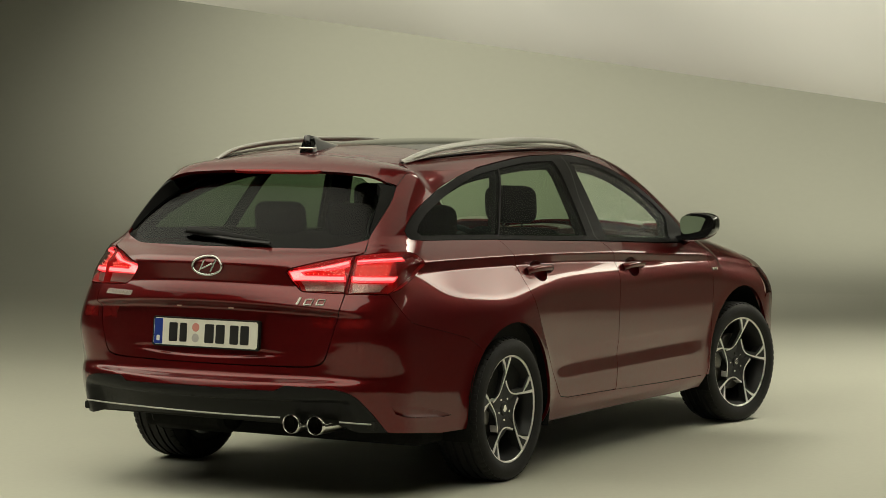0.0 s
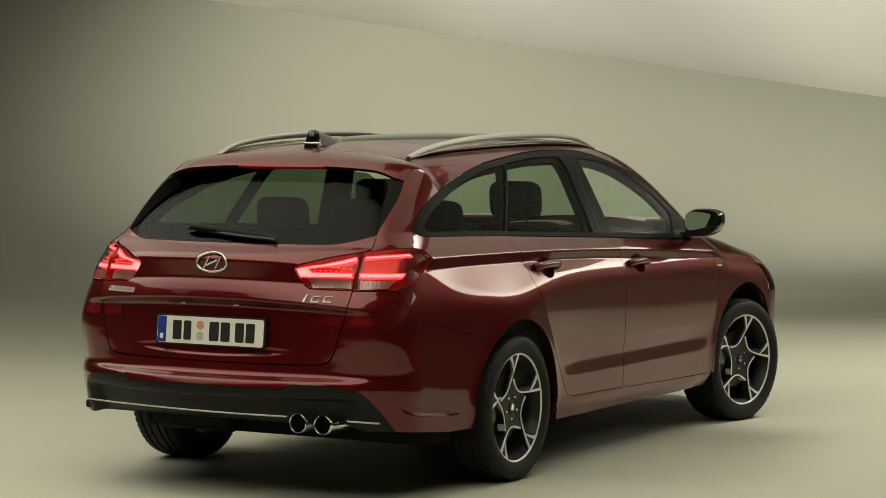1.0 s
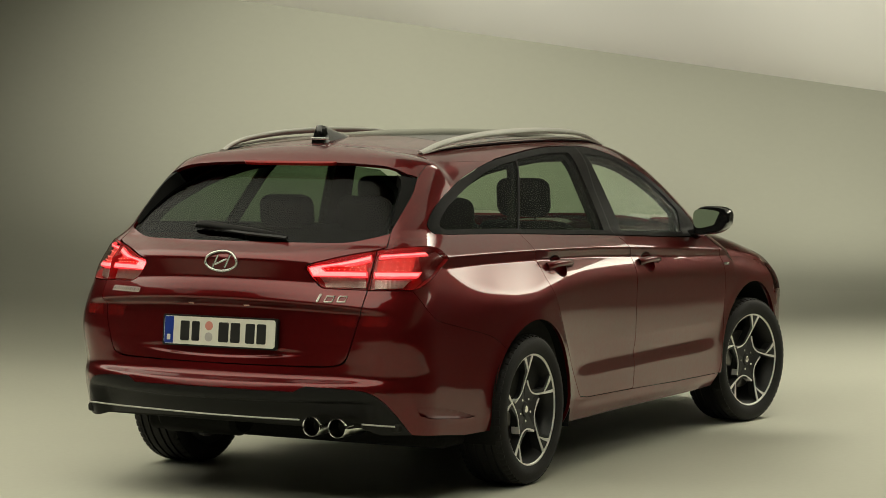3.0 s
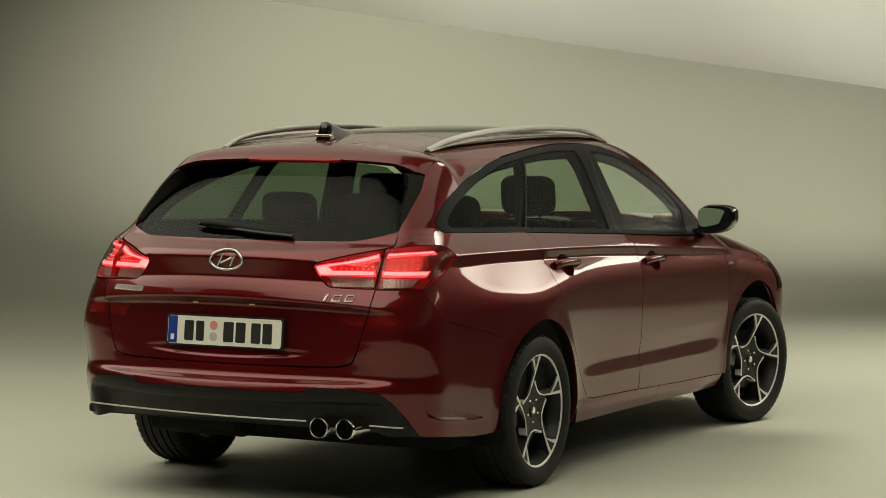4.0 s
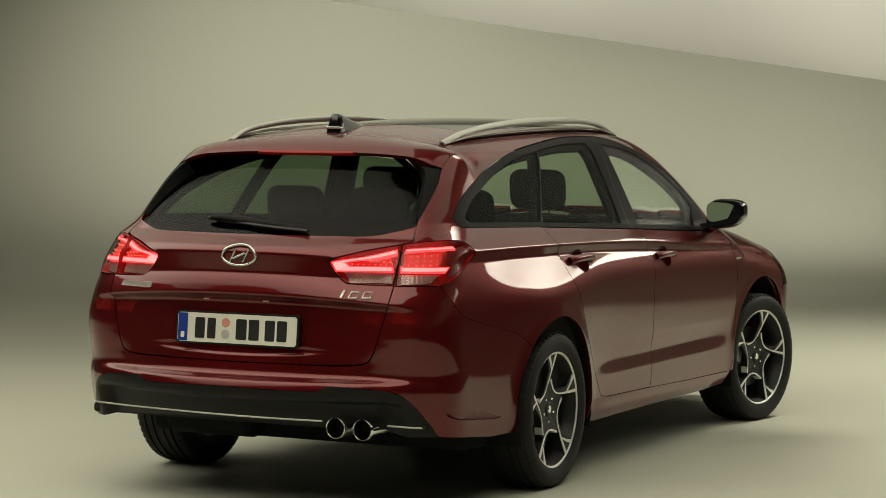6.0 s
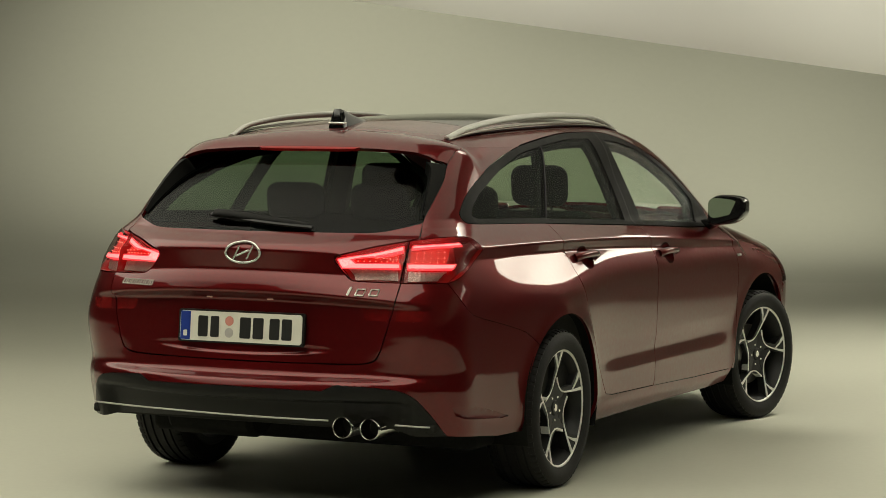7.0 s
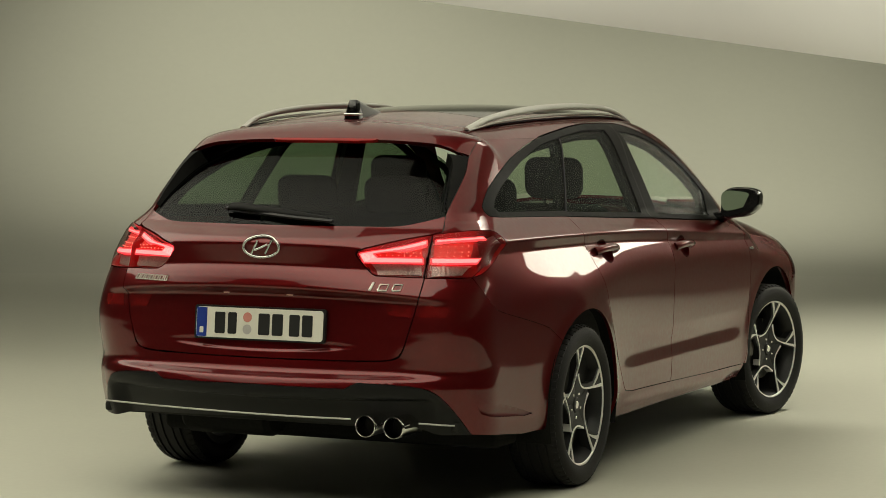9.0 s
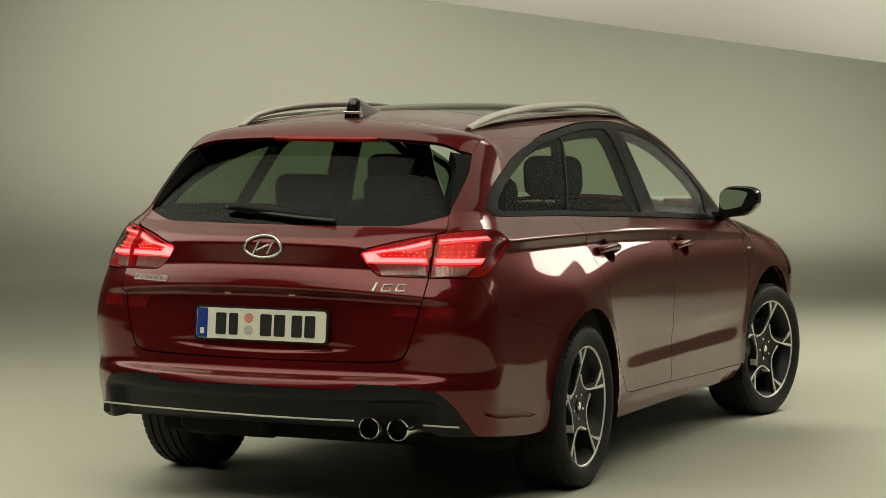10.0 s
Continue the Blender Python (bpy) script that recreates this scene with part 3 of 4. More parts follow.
SEAM_R = curve([(1.64, 1.051), (1.677, 0.985), (1.703, 0.904), (1.72, 0.84), (1.834, 0.641), (1.949, 0.453), (2.02, 0.345)]) + curve([(2.04, 0.325), (2.12, 0.314)])
SEAM_M = curve([(2.602, 1.009), (2.660, 0.957), (2.675, 0.884), (2.655, 0.733), (2.650, 0.484), (2.632, 0.302)])
SEAM_F = curve([(3.694, 0.281), (3.725, 0.477), (3.745, 0.725), (3.741, 0.89), (3.72, 0.945), (3.68, 0.965)])
BELT_R = [(1.64, 1.052), (2.602, 1.010)]
BELT_F = [(2.602, 1.010), (3.273, 0.976), (3.50, 0.968), (3.68, 0.965)]
DLO_TOP = curve([(0.850, 1.113), (0.880, 1.139), (0.938, 1.172), (1.013, 1.200), (1.10, 1.226), (1.24, 1.277), (1.40, 1.317), (1.50, 1.338), (1.677, 1.366), (2.082, 1.405), (2.36, 1.416), (2.689, 1.409), (2.974, 1.353), (3.243, 1.263), (3.46, 1.155), (3.60, 1.07), (3.68, 0.972)])
SEAM_TG = curve([(1.131, 1.353), (1.055, 1.340), (0.90, 1.295), (0.815, 1.240), (0.727, 1.175), (0.658, 1.10), (0.635, 1.034)])
LAMP_OUT_TOP = curve([(0.61, 1.021), (0.712, 1.031), (0.829, 1.030), (0.888, 1.005), (0.912, 0.978)])
LAMP_OUT_LOW = curve([(0.912, 0.978), (0.801, 0.913), (0.740, 0.877), (0.711, 0.868)])
SEAM_BUMPER = curve([(0.711, 0.868), (0.735, 0.830), (0.782, 0.765), (0.85, 0.730), (1.15, 0.662), (1.24, 0.628), (1.299, 0.591)])
HANDLES = ((0.425, 0.906), (1.395, 0.879))

quarter_ring = (SEAM_BUMPER + arch(0.105, 135, -18, 0.362) + [(2.0, 0.218), (2.586, 0.220), (3.324, 0.215), (3.662, 0.220)]
                + [(3.694, 0.281), (3.157, 0.288), (2.632, 0.303)] + SEAM_R[::-1] + curve([(1.622, 1.053), (1.2, 1.066), (0.93, 1.074), (0.868, 1.085), (0.850, 1.113)])
                + [q for q in DLO_TOP if 0.851 < q[0] < 1.61] + [(1.63, 1.36), (1.16, 1.36)] + SEAM_TG + [(0.625, 1.026)] + LAMP_OUT_TOP + LAMP_OUT_LOW)
rear_door_ring = SEAM_R + [(2.632, 0.303)] + SEAM_M[::-1] + BELT_R[::-1]
front_door_ring = SEAM_M + [(3.157, 0.288)] + SEAM_F + BELT_F[::-1]
fender_ring = SEAM_F + curve([(3.715, 0.982), (3.85, 0.995), (4.1, 0.970), (4.40, 0.90)]) + curve([(4.405, 0.88), (4.395, 0.76), (4.43, 0.64), (4.462, 0.467)]) + arch(2.65, 20, 188)[1:]
dlo_ring = curve([(0.850, 1.113), (0.868, 1.085), (0.93, 1.074), (1.2, 1.066), (1.622, 1.053)]) + [(2.602, 1.011), (3.273, 0.977), (3.675, 0.966)] + DLO_TOP[::-1]
pane_q = curve([(1.650, 1.075), (1.3, 1.085), (0.985, 1.093)]) + curve([(0.952, 1.106), (0.985, 1.135), (1.10, 1.180), (1.25, 1.235), (1.398, 1.282), (1.61, 1.331), (1.836, 1.357)])
pane_r = [(1.664, 1.072), (2.5, 1.038), (2.415, 1.385)] + curve([(2.40, 1.388), (2.15, 1.384), (1.857, 1.361)])
pane_f = [(2.703, 1.028), (3.446, 0.993), (3.475, 1.085)] + curve([(3.465, 1.105), (3.314, 1.195), (3.073, 1.293), (2.84, 1.355), (2.62, 1.378), (2.583, 1.378)])
outline_lamp_in = [(0.378, 0.953)] + curve([(0.383, 0.962), (0.481, 0.995), (0.594, 1.018)]) + [(0.568, 0.871)] + curve([(0.56, 0.871), (0.46, 0.875), (0.425, 0.885), (0.378, 0.945)])
outline_lamp_out = [(0.5975, 1.018)] + LAMP_OUT_TOP + LAMP_OUT_LOW + [(0.5715, 0.870)]

SIDE = dict(cell=0.025, rows=0.005, shift=lambda u: crease_z(u - CX - FAN + CY) + 0.0025)
TAIL = dict(cell=0.02, rows=0.003, shift=lambda u: -0.075 * np.minimum(u, 0.7) ** 2)
for s in (1, -1):
    sheet("quarter_panel", quarter_ring, PAINT, car, side=s, **SIDE)
    door = sheet("rear_door", rear_door_ring, PAINT, car, gap=0.0022, holes=[ring_of(U(HANDLES[0][0]), HANDLES[0][1], 0.062, 0.045)], side=s, **SIDE)
    fdoor = sheet("front_door", front_door_ring, PAINT, car, gap=0.0022, holes=[ring_of(U(HANDLES[1][0]), HANDLES[1][1], 0.062, 0.045)], side=s, **SIDE)
    for owner, (hy, hz) in zip((door, fdoor), HANDLES):
        cup = lambda v, y0=hy, z0=hz: -0.022 * np.maximum(1 - ((v[:, 0] - U(y0)) / 0.062) ** 2 - ((v[:, 1] - z0) / 0.045) ** 2, 0) ** 0.7
        sheet("handle_cup", ring_of(U(hy), hz, 0.063, 0.046), PAINT, owner, off=cup, depth=0, gap=0, cell=0.008, side=s)
        bm = bmesh.new()
        grip = [on_skin(U(hy) + a, hz + 0.002, h) for a, h in ((-0.108, 0.003), (-0.098, 0.012), (-0.06, 0.020), (0, 0.023), (0.06, 0.020), (0.098, 0.012), (0.108, 0.003))]
        tube(bm, curve(grip, 0.015), 0.0165, 12, 1.0)
        for w in bm.verts:
            w.co.x *= s
        part("door_handle", bm, PAINT, owner, "red painted pull handle", 60)
    sheet("tailgate_seal", [(a - 0.014, b + 0.010) for a, b in SEAM_TG] + [(a + 0.014, b - 0.010) for a, b in SEAM_TG[::-1]], SEAL, car, gap=0, depth=0, off=-0.012, side=s)
    sheet("front_wing", fender_ring, PAINT, car, side=s, **SIDE)
    frame_ob = sheet("window_surround", dlo_ring, TRIM_BLACK, car, holes=[grow(dense(r), 0.001) for r in (pane_q, pane_r, pane_f)], gap=0.001, depth=0.02, off=0.001, label="satin black window surround", side=s)
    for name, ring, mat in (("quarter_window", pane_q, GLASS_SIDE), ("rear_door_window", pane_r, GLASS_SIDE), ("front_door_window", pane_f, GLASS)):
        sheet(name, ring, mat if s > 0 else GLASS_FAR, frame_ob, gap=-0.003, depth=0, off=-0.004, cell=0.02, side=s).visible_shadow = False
    sheet("door_gap", [(2.580, 1.013), (2.588, 1.013), (2.534, 1.22), (2.546, 1.409), (2.538, 1.409), (2.526, 1.22)], SEAL, frame_ob, gap=0, depth=0, off=0.0025, cell=0.01, side=s)
    sheet("pillar_lining", dlo_ring, LINING, car, holes=[grow(dense(r), -0.012) for r in (pane_q, pane_r, pane_f)], gap=0.004, depth=0.02, off=-0.03, side=s)
    sheet("door_lining", [(1.1, 0.36), (3.6, 0.36), (3.6, 0.955), (2.6, 1.0), (1.62, 1.04), (0.95, 1.06)], LINING, car, depth=0.02, off=-0.055, cell=0.05, side=s)
    # tail lamps in two pieces
    for name, ring, bars, led, clear in (
            ("inner_tail_lamp", outline_lamp_in,
             [[(0.382, 0.954), (0.58, 1.006), (0.58, 0.987), (0.43, 0.951), (0.440, 0.941), (0.569, 0.941), (0.57, 0.920), (0.400, 0.918)]],
             [(0.432, 0.951), (0.566, 0.984), (0.568, 0.942), (0.441, 0.942)], [(0.419, 0.918), (0.562, 0.919), (0.563, 0.884), (0.44, 0.888)]),
            ("outer_tail_lamp", outline_lamp_out,
             [[(0.606, 1.006), (0.785, 1.017), (0.796, 1.003), (0.605, 0.992)], [(0.590, 0.941), (0.758, 0.939), (0.740, 0.919), (0.590, 0.920)]],
             [(0.602, 0.990), (0.748, 1.000), (0.722, 0.940), (0.597, 0.940)], [(0.592, 0.917), (0.722, 0.916), (0.690, 0.882), (0.592, 0.881)])):
        unit = sheet(name, ring, RED_HOUSING, car, depth=0.0, off=-0.034, gap=0.003, label="lit red tail lamp under a clear red lens", side=s)
        sheet("housing_rim", ring, RED_HOUSING, unit, holes=[grow(dense(ring), -0.0022)], gap=0.001, depth=0.034, off=-0.001, side=s)
        sheet("lens", ring, LENS_CLEAR, unit, gap=0.0045, depth=0.0, off=0.001, side=s)
        for bar in bars:
            sheet("light_bar", bar, LAMP_GLOW, unit, gap=0.0, depth=0.012, off=-0.008, cell=0.01, label="bright red light bar", side=s)
            sheet("light_core", bar, LAMP_CORE, unit, gap=0.0042, depth=0.0, off=-0.0065, cell=0.01, label="white-hot core of the light bar", side=s)
        if name == "inner_tail_lamp":
            sheet("light_tip", [(0.386, 0.952), (0.424, 0.9505), (0.433, 0.9385), (0.402, 0.922)], LAMP_TIP, unit, gap=0.001, depth=0.0, off=-0.0065, cell=0.01, label="white-hot tip of the light bar", side=s)
        sheet("led_field", led, LED_GLOW, unit, gap=0.001, depth=0.0, off=-0.02, cell=0.015, side=s)
        sheet("reversing_reflector", clear, LAMP_GREY, unit, gap=0.0, depth=0.01, off=lambda v: -0.024 + 0.0007 * np.sin(v[:, 0] * 420), cell=0.006, label="clear ribbed reversing light", side=s)
        if name == "outer_tail_lamp":
            sheet("dark_end", [(0.755, 0.998), (0.80, 1.012), (0.85, 1.018), (0.90, 0.978), (0.80, 0.919), (0.755, 0.900)], LAMP_DARK, unit, gap=0.0, depth=0.0, off=-0.014, cell=0.01, label="unlit dark red end of the lamp", side=s)
        first = None
        spots = [(0.445 + 0.017 * k, 0.947) for k in range(7)] + [(0.50 + 0.02 * k, 0.962) for k in range(4)] if name == "inner_tail_lamp" else \
                [(0.617 + 0.024 * k + 0.004 * j, 0.950 + 0.017 * j) for k in range(5) for j in range(3)]
        for u, z in spots:
            p = on_skin(u, z, -0.015) * (s, 1, 1)
            if first is None:
                bm = bmesh.new()
                bmesh.ops.create_icosphere(bm, subdivisions=1, radius=0.0028)
                first = part("led", bm, LED_SPOT, unit)
            else:
                first = hang("led", first.data, None, unit)
            first.location = p

slot_ring = curve([(0.72, 0.412), (0.80, 0.405), (1.06, 0.340)]) + curve([(1.0, 0.338), (0.80, 0.358), (0.735, 0.378)])
bumper = sheet("rear_bumper", [(0, 0.5672), (0.39, 0.5672)] + curve([(0.39, 0.566), (0.47, 0.570), (0.506, 0.585), (0.520, 0.62)]) + curve([(0.5345, 0.684), (0.5565, 0.787), (0.573, 0.866)]) + [(0.711, 0.866)] + SEAM_BUMPER
      + arch(0.105, 135, 191, 0.362)[1:] + curve([(1.0, 0.268), (0.85, 0.285), (0.71, 0.302)]) + curve([(0.70, 0.315), (0.648, 0.399), (0.602, 0.458), (0.545, 0.483), (0.412, 0.495)]) + [(0.371, 0.473), (0, 0.48)],
      PAINT, car, centre=True, holes=[slot_ring], label="red painted rear bumper", **TAIL)
diffuser = sheet("rear_diffuser", [(0, 0.48), (0.371, 0.473), (0.412, 0.495)] + curve([(0.412, 0.495), (0.545, 0.483), (0.602, 0.458), (0.648, 0.399), (0.70, 0.315), (0.71, 0.302)]) + curve([(0.62, 0.305), (0.35, 0.322), (0, 0.335)]),
                 SKIRT, car, centre=True, depth=0.05, off=lambda v: 0.002 - 0.040 * step(0.438, 0.424, v[:, 1]) * step(0.62, 0.56, np.abs(v[:, 0])), cell=0.012, gap=0.001, label="matt black plastic bumper skirt")
tailgate = sheet("tailgate", [(0, 0.570), (0.39, 0.570)] + curve([(0.39, 0.570), (0.468, 0.573), (0.504, 0.588), (0.518, 0.62)]) + curve([(0.5335, 0.684), (0.5555, 0.787), (0.5715, 0.868)]) + curve([(0.56, 0.868), (0.46, 0.872), (0.425, 0.882), (0.374, 0.945)]) + [(0.373, 0.953)]
                 + curve([(0.38, 0.965), (0.481, 0.998), (0.594, 1.021)]) + [(0.630, 1.030), (0.650, 1.087)] + curve([(0.641, 1.081), (0.555, 1.062), (0.462, 1.047), (0.3, 1.046), (0, 1.046)]), PAINT, car, centre=True, label="red painted tailgate", **TAIL)


def glass_in(v):
    """How far the rear glass lies behind the spoiler's outer faces."""
    deep = np.clip((v[:, 1] - 1.06) / 0.28, 0, 1.2)
    return -0.003 - deep * (0.030 + 0.030 * np.minimum(np.abs(v[:, 0]) / 0.7, 1.1) ** 2)


def back_wall(name, line, inner, material, parent, label, lift=lift_wrap, both=False):
    """A band that runs from a line on the skin inwards to the glass; inner(v) gives its second edge."""
    v = np.array(line, float)
    a, b = lift(v), inner(v)
    if both:
        a, b = np.vstack([a[::-1] * (-1, 1, 1), a[1:]]), np.vstack([b[::-1] * (-1, 1, 1), b[1:]])
    n = len(a)
    return hang(name, mesh(name, np.vstack([a, b]), [(i, i + 1, n + i + 1, n + i) for i in range(n - 1)]), material, parent, label)


sheet("rear_window", curve([(0, 1.047), (0.3, 1.047), (0.462, 1.048), (0.555, 1.063), (0.641, 1.082)]) + [(0.661, 1.107)] + curve([(0.661, 1.107), (0.70, 1.20), (0.76, 1.275), (0.77, 1.30), (0.70, 1.335), (0.55, 1.355), (0.396, 1.365), (0.296, 1.372), (0.142, 1.375), (0, 1.376)]),
      GLASS_DARK, tailgate, centre=True, depth=0, gap=-0.004, off=glass_in, label="dark tinted rear window").visible_shadow = False
for s in (1, -1):
    cheek_edge = np.array(curve([(0.645, 1.10), (0.652, 1.126), (0.691, 1.205), (0.735, 1.262), (0.750, 1.29), (0.735, 1.309)])) * (s, 1)
    back_wall("cheek_side", cheek_edge, lambda v: lift_wrap(v) + slope(lift_wrap(v)) * (glass_in(v) - 0.004)[:, None] + np.array([-0.006 * s, 0.0, 0.0]), TRIM_BLACK, tailgate, "black inner side of the spoiler cheek")
    sheet("window_border", [(0.60, 1.074), (0.641, 1.083), (0.655, 1.107), (0.70, 1.20), (0.76, 1.275), (0.77, 1.30), (0.70, 1.33), (0.55, 1.345), (0.55, 1.325), (0.68, 1.29), (0.70, 1.26), (0.655, 1.19), (0.615, 1.115)], TRIM_BLACK, tailgate, gap=0.001, depth=0.0, off=lambda v: glass_in(v) - 0.005, side=s, label="black printed edge of the rear window")
    sheet("spoiler_cheek", [q for q in SEAM_TG[::-1] if 1.095 < q[1] < 1.296] + [(0.82, 1.303), (0.735, 1.309)] + curve([(0.750, 1.29), (0.735, 1.262), (0.691, 1.205), (0.650, 1.115)]), TRIM_BLACK, tailgate, gap=0.002, side=s, label="black spoiler cheek")
side_u, side_z = np.array([(1.172, 1.3585)] + [q for q in SEAM_TG if q[1] > 1.297]).T
SPOILER_SIDE = [tuple(q[:2]) for q in wrap(side_u, side_z)]
TRAIL = [(0.56, -0.463), (0.50, -0.462), (0.44, -0.456), (0.29, -0.449), (0.14, -0.449), (0, -0.449)]
spoiler = sheet("roof_spoiler", curve([(0, -0.275), (0.16, -0.287), (0.34, -0.283), (0.47, -0.249), (0.525, -0.247)]) + SPOILER_SIDE + curve(TRAIL),
                PAINT, tailgate, centre=True, lift=lift_roof, cell=0.012)
back_wall("spoiler_underside", curve([(0.605, -0.455)] + TRAIL, 0.02)[::-1], lambda v: lift_roof(v) + np.array([0.0, 0.10, 0.0]), TRIM_BLACK, tailgate, "black underside of the roof spoiler", lift=lift_roof, both=True)
sheet("high_stop_lamp", [(0, -0.4475), (0.14, -0.4475), (0.225, -0.446), (0.21, -0.4565), (0.14, -0.461), (0, -0.462)], STOP_RED, tailgate, centre=True, lift=lift_roof, off=0.004, depth=0.012, cell=0.006, gap=0, label="dim red high-level stop lamp")

# roof, glass roof, side frames, windscreen, bonnet, nose
sheet("roof_panel", curve([(0, -0.271), (0.16, -0.283), (0.34, -0.279), (0.47, -0.245), (0.488, -0.20)]) + [(0.497, 0.115), (0, 0.115)], PAINT, car, centre=True, lift=lift_roof)
sheet("glass_roof", [(0, 0.120), (0.436, 0.120), (0.438, 1.55)] + curve([(0.43, 1.56), (0.25, 1.66), (0, 1.69)]), ROOF_GLASS, car, centre=True, lift=lift_roof, label="black panoramic glass roof")
sheet("header_panel", curve([(0, 1.695), (0.25, 1.665), (0.435, 1.565)]) + [(0.50, 1.63)] + curve([(0.49, 1.64), (0.3, 1.71), (0, 1.74)]), BLACK_GLOSS, car, centre=True, lift=lift_roof)
low_edge = [tuple(q[:2]) for q in wrap(np.linspace(1.175, 1.625, 24), np.full(24, 1.3585))]
top_edge = [tuple(q[:2]) for q in wrap(np.array([q[0] for q in DLO_TOP if q[0] > 1.64]), np.array([q[1] for q in DLO_TOP if q[0] > 1.64]) + 0.003)]
for s in (1, -1):
    sheet("roof_side_frame", low_edge + top_edge + curve([(0.70, 2.33), (0.655, 2.10), (0.595, 1.90), (0.54, 1.73), (0.495, 1.635)]) + [(0.441, 1.565), (0.441, 0.12), (0.50, 0.118), (0.493, -0.2), (0.478, -0.243), (0.524, -0.24)],
          PAINT, car, lift=lift_roof, side=s, gap=0.001, cell=0.015)
    rail_xs, rail_ys = [0.488, 0.512, 0.528, 0.530, 0.522, 0.508], [-0.215, -0.02, 0.35, 0.85, 1.28, 1.56]
    raise_by = [0.004, 0.032, 0.046, 0.047, 0.036, 0.004]
    base = lift_roof(np.array([rail_xs, rail_ys]).T)
    path = curve([(a * s, b, c + h) for (a, b, c), h in zip(base, raise_by)], 0.03)
    bow = [math.sin(math.pi * min(max(k / (len(path) - 1), 0.02), 0.98)) ** 0.5 for k in range(len(path))]
    rail = part("roof_rail", tube(bmesh.new(), path, [0.012 + 0.009 * b for b in bow], 14, 0.62, up=(0.35 * s, 0, 1)), SATIN, car, "satin silver roof rail", 70)
    foot = curve([(a * s + 0.010 * s, b, c + h * 0.36) for (a, b, c), h in zip(base, raise_by)], 0.03)
    part("rail_foot", tube(bmesh.new(), foot, [0.004 + 0.004 * b for b in bow[:len(foot)]] + [0.004] * (len(foot) - len(bow)), 10, 0.8), SATIN, rail, smooth=70)
    seal = curve([(a * s, b, c + 0.003) for a, b, c in base], 0.03)
    part("rail_seal", tube(bmesh.new(), seal, 0.011, 8, 0.35), SEAL, rail)
sheet("windscreen", curve([(0, 1.745), (0.3, 1.715), (0.49, 1.645)]) + curve([(0.535, 1.73), (0.59, 1.90), (0.65, 2.10), (0.69, 2.32)]) + curve([(0.4, 2.44), (0, 2.48)]), SCREEN, car, centre=True, lift=lift_roof, depth=0, cell=0.04).visible_shadow = False
sheet("bonnet", curve([(0, 2.49), (0.4, 2.45), (0.69, 2.335)]) + curve([(0.765, 2.40), (0.775, 2.7), (0.745, 3.0), (0.66, 3.2)]) + curve([(0.4, 3.33), (0, 3.38)]), PAINT, car, centre=True, lift=lift_roof)


def lift_front(p):
    o = np.stack([p[:, 0], np.full(len(p), 2.6), p[:, 1]], 1)
    return hit(o, np.tile([0.0, 1.0, 0.0], (len(p), 1)), 1.4)


corner_z = np.linspace(0.24, 0.85, 20)
corner = [(float(q[0]), float(q[2])) for q in wrap(np.full(20, 4.62), corner_z)]
for s in (1, -1):
    sheet("front_bumper_side", [(4.615, 0.24), (4.615, 0.60)] + curve([(4.56, 0.66), (4.435, 0.64), (4.467, 0.467)]) + arch(2.65, 20, -14)[1:], PAINT, car, side=s)
    sheet("headlamp", [(4.615, 0.605)] + curve([(4.56, 0.665), (4.44, 0.645), (4.40, 0.76), (4.41, 0.88)]) + [(4.50, 0.86), (4.615, 0.81)], LENS_CLEAR, car, side=s, label="clear headlamp lens")
    sheet("headlamp_housing", [(4.615, 0.605)] + curve([(4.56, 0.665), (4.44, 0.645), (4.40, 0.76), (4.41, 0.88)]) + [(4.50, 0.86), (4.615, 0.81)], MACHINED, car, side=s, off=-0.03, gap=0.004, depth=0)
sheet("front_bumper", [(0, 0.24)] + [q for q in corner if q[1] < 0.80] + [(0.4, 0.80), (0, 0.80)], PAINT, car, centre=True, lift=lift_front)
sheet("grille", curve([(0, 0.36), (0.4, 0.37), (0.5, 0.45), (0.56, 0.62), (0.4, 0.66), (0, 0.66)]), BLACK_GLOSS, car, centre=True, lift=lift_front, off=0.006)

# headliner and under side
sheet("headliner", [(0, -0.22), (0.5, -0.2), (0.55, 0.3), (0.56, 1.0), (0.53, 1.5), (0.3, 1.62), (0, 1.66)], HEADLINER, car, centre=True, lift=lift_roof, off=-0.035, depth=0, cell=0.05)
bm = box(bmesh.new(), -0.72, 0.72, -0.45, 3.2, 0.20, 0.31, 0.03)
part("underbody", bm, UNDER, car, "black underbody")
for s in (1, -1):
    for yc, ra in ((0.105, 0.375), (2.65, 0.40)):
        bm = bmesh.new()
        rows = [[bm.verts.new((x * s, yc + ra * math.cos(radians(a)), 0.335 + ra * math.sin(radians(a)))) for x in (0.50, 0.86)] for a in range(-20, 201, 10)]
        for a, b in zip(rows, rows[1:]):
            bm.faces.new((a[0], a[1], b[1], b[0]))
        bm.faces.new([r[0] for r in rows])
        part("arch_liner", bm, UNDER, car)

bm = lathe(bmesh.new(), [(0.0, -0.19), (0.06, -0.19), (0.075, -0.17), (0.075, 0.17), (0.06, 0.19), (0.0, 0.19)], 32)
for w in bm.verts:
    w.co = Vector((w.co.x - 0.30, w.co.y * 1.3 - 0.62, w.co.z + 0.30))
part("silencer", bm, UNDER, car, "dark exhaust silencer under the tail", 40)
# cabin: seats, dashboard, steering wheel, load cover


